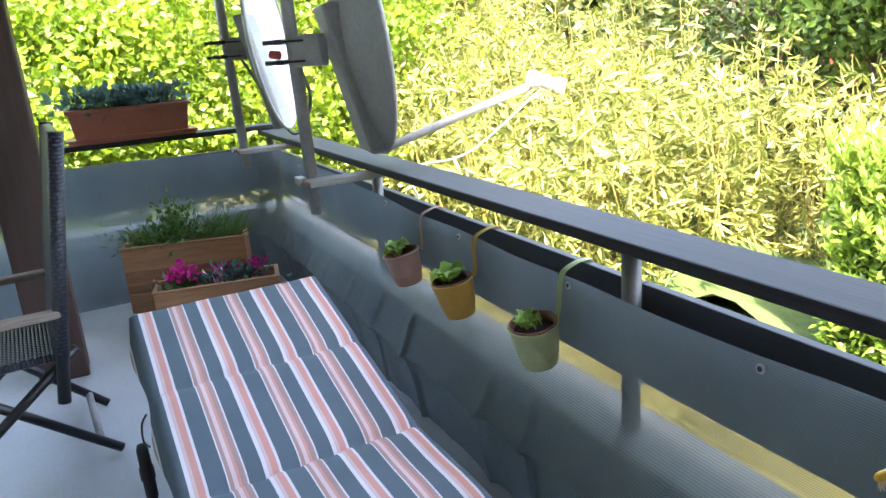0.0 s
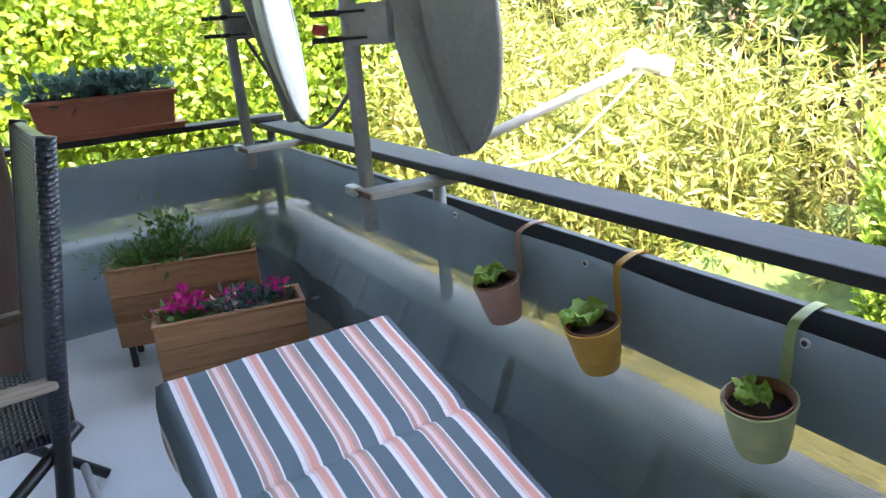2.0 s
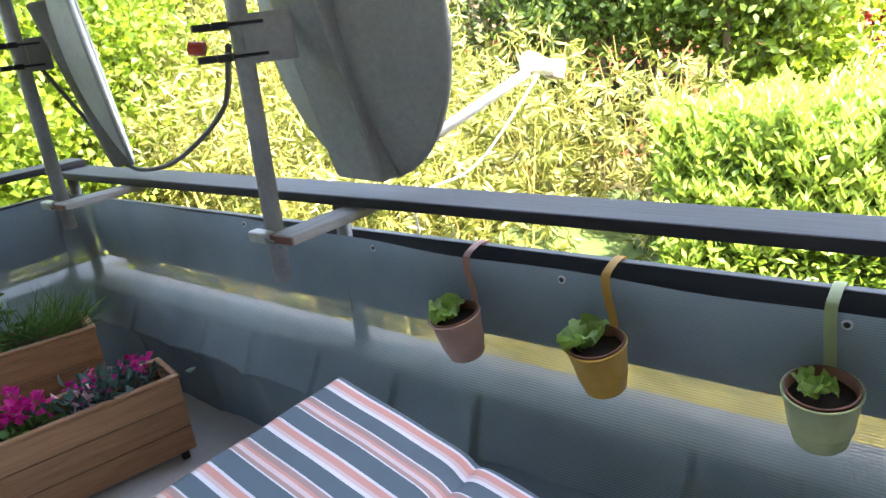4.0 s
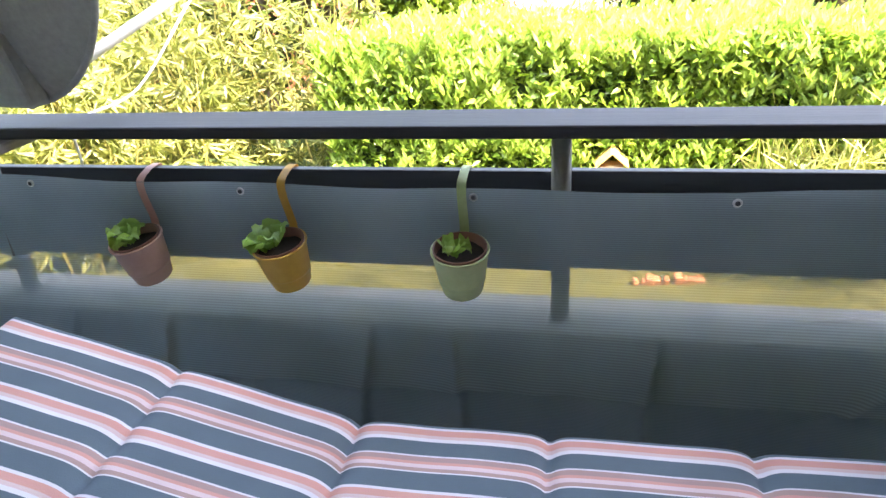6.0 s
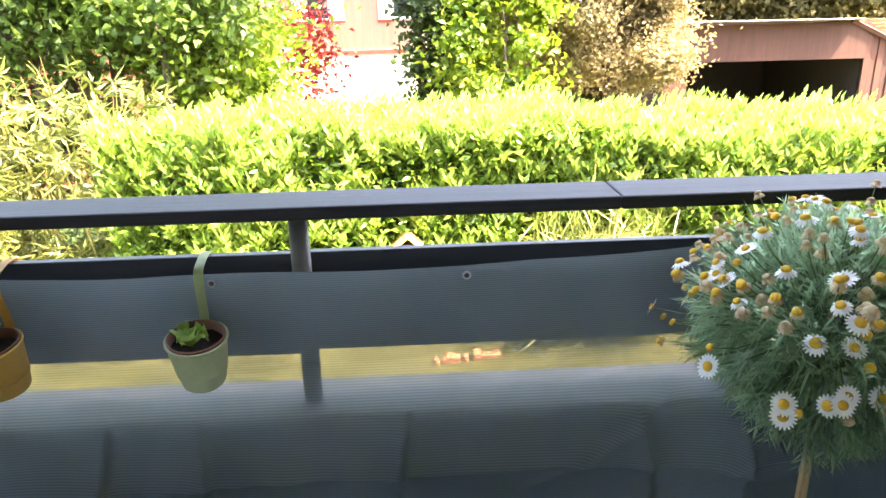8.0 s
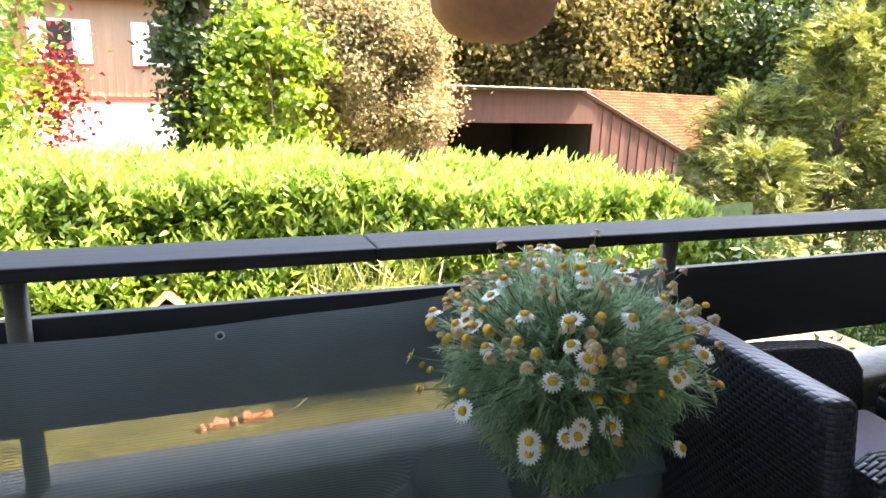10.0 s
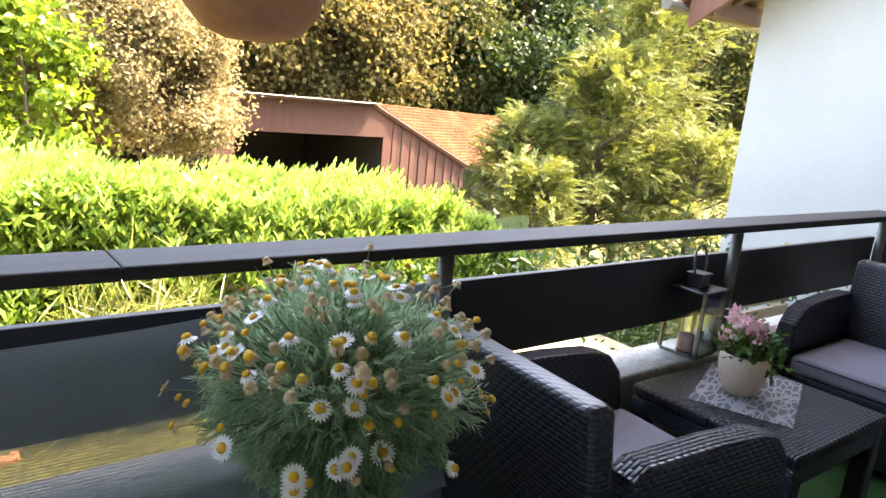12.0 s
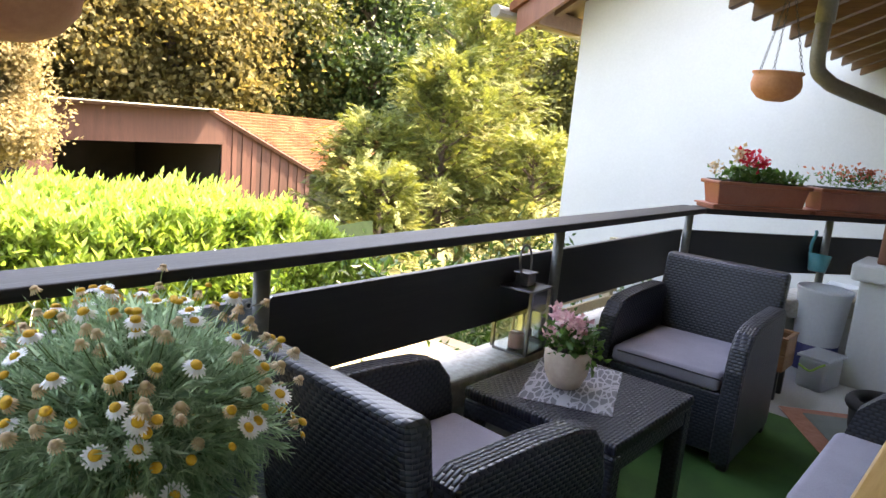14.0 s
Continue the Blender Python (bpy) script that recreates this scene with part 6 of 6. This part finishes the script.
# conifers at the wing
def conifer(x, y, height, radius, n, seed, label):
    """Trunk with long limbs that carry flat drooping sprays of fine leaflets."""
    t = thing("conifer", pose(x, y, GROUND), label, "tree")
    r = np.random.default_rng(seed)
    bm = bmesh.new()
    tube([Vector((0, 0, 0)), Vector((0.05, 0, height * 0.5)), Vector((0, 0.04, height * 0.97))], 0.09, 8, False, bm, taper=[0.12, 0.08, 0.02])
    part("trunk", bm, M["bark"], t, "rough brown bark", smooth=True)
    bm = bmesh.new()
    nl = 46
    start, way = [], []
    for i in range(nl):
        h = height * (0.22 + 0.76 * i / nl)
        a = i * 2.4 + r.normal() * 0.3
        ln = radius * (1.25 - 0.85 * (i / nl) ** 1.6) * r.uniform(0.65, 1.15)
        dr = np.array((math.cos(a), math.sin(a), 0.35 + 0.5 * i / nl)) * ln
        start.append((0, 0, h))
        way.append(dr)
        p0 = Vector((0, 0, h))
        tube([p0, p0 + Vector(dr) * 0.55, p0 + Vector(dr) * 0.95], 0.015, 4, False, bm, taper=[0.028, 0.016, 0.006])
    tagged(part("limb_mass", bm, M["bark"], t, "thin brown limbs", smooth=True), kind="stuff")
    start, way = np.array(start), np.array(way)
    k = 14
    m = n // k
    li = r.integers(0, nl, m)
    tt = r.uniform(0.25, 1.05, m)[:, None]
    q = start[li] + way[li] * tt + r.normal(size=(m, 3)) * radius * 0.10
    q[:, 2] -= (tt[:, 0] ** 2) * 0.10 * radius
    bd = way[li] / np.linalg.norm(way[li], axis=1, keepdims=True) + r.normal(size=(m, 3)) * 0.45
    bd[:, 2] -= 0.25
    bd /= np.linalg.norm(bd, axis=1, keepdims=True)
    sd = np.cross(bd, np.array((0, 0, 1.0)) + r.normal(size=(m, 3)) * 0.3)
    sd /= np.linalg.norm(sd, axis=1, keepdims=True)
    pp, dd = [], []
    for j in range(k):
        f = j / k
        pp.append(q + bd * 0.26 * f + np.array((0, 0, -0.05)) * f * f)
        dd.append(bd * 0.75 + sd * (0.8 if j % 2 else -0.8) * (1 - 0.6 * f) + np.array((0, 0, -0.15)))
    up = np.tile(np.cross(sd, bd) * np.sign(np.cross(sd, bd)[:, 2:3] + 1e-6), (k, 1))
    part("crown", leaves("crown", np.concatenate(pp), np.concatenate(dd), 0.095, 0.026, M["l_yew"], 0.15, seed, up), None, t, "flat feathery sprays")
    return t


conifer(9.9, 8.2, 3.5, 0.95, 40000, 61, "feathery yellow green conifer by the wing")
conifer(11.3, 7.6, 4.9, 1.25, 56000, 62, "feathery yellow green conifer by the white wall")
conifer(12.9, 8.2, 6.4, 1.6, 60000, 63, "tall feathery conifer by the white wall")
conifer(9.0, 6.9, 2.8, 0.75, 26000, 64, "low feathery conifer beside the hedge")
conifer(12.4, 6.1, 3.5, 1.1, 30000, 65, "low dense conifer by the white wall")
tree("garden_tree", -2.6, 7.6, 4.8, 0, 1.2, M["l_garden"], 6000, 0.12, 66, "slender garden tree with a bare trunk", 0.95, 0.8, 40, 0.09, 0.6)
mst = thing("garden_tree", pose(-3.75, 8.6, GROUND), "old tree with several dark leaning mossy stems", "tree")
for k_, (bx, tx, ty, rr_) in enumerate(((-0.10, -0.45, 0.3, 0.13), (0.12, 0.20, 0.1, 0.12), (0.35, 0.95, -0.1, 0.10), (0.0, -1.1, 0.5, 0.08))):
    pts_ = smooth_path([(bx, 0, 0), (bx * 0.8 + tx * 0.15, ty * 0.2, 1.6), (bx * 0.5 + tx * 0.55, ty * 0.5, 3.2), (tx, ty, 5.6)], 4)
    part("stem", tube(pts_, rr_, 9, False, taper=[rr_ * (1.25 - 0.8 * i_ / (len(pts_) - 1)) for i_ in range(len(pts_))]), M["bark"], mst, "dark mossy stem", smooth=True)
r = np.random.default_rng(131)
cc = np.stack([r.normal(size=34) * 1.0, r.normal(size=34) * 0.6, 4.6 + r.normal(size=34) * 0.9], 1)
k_ = r.integers(0, 34, 9000)
p = cc[k_] + r.normal(size=(9000, 3)) * np.array((0.28, 0.28, 0.2))
part("crown", leaves("crown", p, rand_dirs(r, 9000, 0.2), 0.12, 0.07, M["l_garden"], 0.25, 132), None, mst)
# woodland
wood = [(6, 27, 9.5, 3.2), (11, 28, 10, 3.4), (16, 27, 10.5, 3.6), (21.5, 28, 11, 3.7), (27, 26, 11.5, 3.8), (21, 30, 9, 2.8), (32, 26, 9.5, 3.0), (37, 22, 11, 3.6), (0.5, 29, 10, 3.4), (-6, 26, 10, 3.6), (33, 30, 13, 4.5), (14, 34, 14, 4.5), (24, 35, 15, 4.6), (4, 35, 13, 4.4)]
for i, (x, y, h, rd) in enumerate(wood):
    tree("woodland_tree", x, y, h, 0, rd, M["l_olive"] if i in (0, 1, 2, 9) else (M["l_dark"] if i in (4, 6, 10) else M["l_wood"]), 34000, 0.25, 80 + i,
         "tall woodland tree behind the barn", 0.56, 1.15, 60, 0.24, 0.8, fork=8, spread=0.23)
fw = thing("far_woods", pose(0, 0, GROUND), "distant dense woodland edge", "woods", kind="stuff")
r = np.random.default_rng(90)
n = 45000
ang = r.uniform(-0.55, 2.9, n)
rad = 46 + r.normal(size=n) * 2.0
p = np.stack([rad * np.sin(1.5 - ang) + 4, rad * np.cos(1.5 - ang) * 1.0, r.uniform(0, 1, n) ** 0.8 * (13 + 3 * np.sin(ang * 9) + 2 * np.sin(ang * 23))], 1)
part("leaves", leaves("leaves", p, rand_dirs(r, n, 0.2), 1.5, 1.1, M["l_dark"], 0.25, 91), None, fw)

# red creeper by the house
cr = thing("red_creeper", pose(-1.7, 16.8, GROUND), "red leaved creeper on the house corner", "climbing plant")
tuft("leaves", 700, (-0.3, 0, 3.0), (0.35, 0.2, 0.6), 0.16, M["l_red"], cr, 0.0, 93, 0.8)
tuft("leaves", 260, (2.9, 0.2, 4.4), (0.3, 0.2, 0.5), 0.14, M["l_red"], cr, 0.0, 94, 0.8)

# ---- barn ----
bn_ = thing("barn", pose(0, 18, GROUND), "red brown timber barn with an open front and tiled roof", "barn")
G = -GROUND


def slab(pts, th, mat, name, parent, label=""):
    """A board of even thickness on a four cornered outline."""
    b = bmesh.new()
    vs = [b.verts.new(p) for p in pts]
    b.faces.new(vs)
    bmesh.ops.solidify(b, geom=list(b.faces), thickness=th)
    return part(name, b, mat, parent, label)


part("fascia", box(7.4, 13.0, -0.1, 0.1, G - 0.26, G + 0.70), M["barn"], bn_, "red brown front beam")
part("corner_post", box(7.4, 8.05, -0.1, 0.12, 0, G - 0.261), M["barn"], bn_)
slab([(8.051, -0.06, G - 0.262), (8.42, -0.06, G - 0.262), (8.051, -0.06, G - 0.75)], 0.08, M["barn"], "brace", bn_, "diagonal corner brace")
# inner faces of the barn carry its shade as colour
part("inside", box(7.4, 13.6, 5.6, 5.8, 0, G + 0.46), M["barnshade"], bn_, "back wall with shade painted in")
part("inside", box(7.4, 7.6, 0.13, 5.6, 0, G + 0.48), M["barnshade"], bn_, "side wall with shade painted in")
part("inside", box(13.0, 13.2, 0.13, 5.6, 0, G + 0.48), M["barnshade"], bn_, "side wall with shade painted in")
part("inside", box(7.4, 13.0, 0.101, 0.2, G - 0.26, G + 0.70), M["barnshade"], bn_, "beam backing with shade painted in")
slab([(7.2, -0.5, G + 0.80), (12.6, -0.5, G + 0.78), (13.6, 6.0, G + 0.5), (7.2, 6.0, G + 0.5)], 0.10, M["soffit"], "roof", bn_, "dark flat roof")
part("roof_edge", tube([(7.15, -0.55, G + 0.81), (12.5, -0.55, G + 0.79)], 0.022, 6), M["pipe"], bn_, "pale metal roof edge")
nb = 19
for i in range(nb):
    x0 = 12.98 + i * 0.185
    top = 0.60 - (x0 - 12.98) * 0.462 + G
    part("wall_board", box(x0, x0 + 0.165, -0.03 if i % 2 else -0.055, 0.0, 0, top, 0.0), M["barn"], bn_)
part("wall_back", box(12.98, 16.4, 0.001, 0.04, 0, G - 1.1), M["barn"], bn_)
A, B, C, D = Vector((12.45, -0.07, G + 0.80)), Vector((16.75, -0.07, G - 1.18)), Vector((31.0, 6.5, G - 1.4)), Vector((26.6, 6.5, G + 0.42))
slab([A - Vector((0, 0, .12)), B - Vector((0, 0, .12)), C - Vector((0, 0, .12)), D - Vector((0, 0, .12))], 0.05, M["soffit"], "tiled_roof_base", bn_)
verts, faces = [], []
rr = random.Random(3)
NU, NV = 20, 46
for iv in range(NV):
    for iu in range(NU):
        u0, u1 = iu / NU, (iu + 1.15) / NU
        v0, v1 = (iv + 0.03) / NV, (iv + 0.95) / NV
        lift = 0.05 + rr.uniform(0, 0.04)

        def at(u, v):
            return (A.lerp(B, u)).lerp(D.lerp(C, u), min(1, v))
        i = len(verts)
        verts += [at(u1, v0) + Vector((0, 0, lift)), at(u1, v1) + Vector((0, 0, lift)), at(u0, v1), at(u0, v0), at(u1, v0), at(u1, v1)]
        faces += [(i, i + 1, i + 2, i + 3), (i + 4, i + 5, i + 1, i)]
me = bpy.data.meshes.new("roof_tiles")
me.from_pydata(verts, [], faces)
me.materials.append(M["tile"])
tagged(part("roof_tiles", me, None, bn_, "weathered orange clay tiles with painted sunlit patches"), kind="stuff")
part("verge_board", tube([A + Vector((0, -0.06, -0.05)), B + Vector((0, -0.06, -0.05))], 0.075, 4), M["barn"], bn_)

# ---- cream house with red trim ----
hs = thing("cream_house", pose(-0.2, 18.5, GROUND), "cream boarded house with red trim and white base", "house")
part("lower_wall", box(-3.2, 1.55, 0, 6, 0, G + 0.22), M["plaster"], hs, "white rendered base storey")
part("upper_wall", box(-3.2, 1.55, 0.02, 6, G + 0.225, G + 3.0), M["creamwall"], hs, "cream boarded wall")
for i in range(24):
    x = -3.15 + i * 0.2
    part("batten", box(x - 0.018, x + 0.018, -0.005, 0.0195, G + 0.24, G + 2.98), M["creamwall"], hs)
part("trim_band", box(-3.25, 1.6, -0.04, 0.015, G + 0.18, G + 0.27), M["redtrim"], hs, "red trim board")
part("corner_trim", box(1.52, 1.62, -0.03, 0.10, G + 0.275, G + 3.0), M["redtrim"], hs, "red corner board")
slab([(-3.6, -0.7, G + 2.7), (2.1, -0.7, G + 2.7), (2.1, 3, G + 4.6), (-3.6, 3, G + 4.6)], 0.12, M["tile"], "roof", hs)
for x in (-1.75, 0.55):
    wnd = part("window", box(x - 0.33, x + 0.33, -0.02, 0.018, G + 1.05, G + 2.1), M["lnbwhite"], hs, "white framed window")
    part("pane", box(x - 0.27, x + 0.27, -0.028, -0.0205, G + 1.12, G + 2.03), M["pane"], wnd)
    for s in (-1, 1):
        part("shutter", box(x + s * 0.52 - 0.17, x + s * 0.52 + 0.17, -0.05, -0.01, G + 1.05, G + 2.1), M["lnbwhite"], hs, "white shutter with red edge")
        part("shutter_edge", box(x + s * 0.52 - 0.19, x + s * 0.52 + 0.19, -0.045, -0.012, G + 1.0, G + 1.045), M["redtrim"], hs)

# brick house behind the trees
bh = thing("brick_house", pose(-9.5, 15.5, GROUND), "red brick house half hidden by trees", "house")
part("wall", box(-5, 6.2, 0, 6, 0, G + 2.6), M["brickwall"], bh)
slab([(-5.4, -0.5, G + 2.5), (6.6, -0.5, G + 2.5), (6.6, 3, G + 4.6), (-5.4, 3, G + 4.6)], 0.12, M["tile"], "roof", bh)
for x in (-3.5, -1.0, 1.6, 4.2):
    wnd = part("window", box(x - 0.5, x + 0.5, -0.03, 0.03, G + 0.5, G + 1.8), M["lnbwhite"], bh)
    part("pane", box(x - 0.43, x + 0.43, -0.04, -0.031, G + 0.57, G + 1.73), M["pane"], wnd)

# wooden shelter below the railing and garden fence
st = thing("edging_stones", pose(0.55, 3.25, LAWN), "row of reddish edging stones on the lawn", "stones", kind="stuff")
bm = bmesh.new()
rr = random.Random(5)
for i in range(14):
    a_ = rr.uniform(0, 0.5)
    box(a_, a_ + rr.uniform(0.03, 0.07), a_ * 0.2 - 0.05, a_ * 0.2 + rr.uniform(-0.02, 0.06), -0.05, rr.uniform(0.02, 0.06), 0.012, 1, bm)
part("stone", bm, M["clay"], st)
dk = thing("plank_shelter", pose(3.4, 1.5, -1.35), "pale wooden plank roof of a garden shelter", "shed")
for i in range(9):
    part("plank", box(i * 0.16, i * 0.16 + 0.15, 0, 1.3, 0.9, 0.925, 0.003), M["palewood"], dk)
for x in (0.05, 1.38):
    for y in (0.06, 1.24):
        part("post", box(x - 0.04, x + 0.04, y - 0.04, y + 0.04, GROUND + 1.35, 0.898), M["palewood"], dk)
fn = thing("slat_fence", pose(5.05, 0.75, GROUND), "narrow wooden slat fence against the wing wall", "fence")
for i in range(9):
    part("slat", box(0, 1.4, 0.5 - 0.012, 0.5 + 0.012, 1.9 + i * 0.115, 1.98 + i * 0.115, 0.002), M["palewood"], fn)
for x in (0.05, 1.35):
    part("post", box(x - 0.035, x + 0.035, 0.513, 0.583, 0, 2.95), M["palewood"], fn)
bhs = thing("bird_house", pose(0.39, 3.9, GROUND - 0.24), "small wooden bird house on a post", "bird house")
part("post", box(-0.03, 0.03, -0.03, 0.03, 0, 2.15), M["palewood"], bhs)
part("box", box(-0.09, 0.09, -0.08, 0.08, 2.151, 2.30, 0.004), M["stick"], bhs)
for s in (-1, 1):
    b = box(0, 0.16, -0.12, 0.12, 0, 0.012)
    part("roof", b, M["tan"], bhs, at=pose(0, 0, 2.41, 0, 42, 0) if s > 0 else pose(0, 0, 2.41, 0, 42, 180))
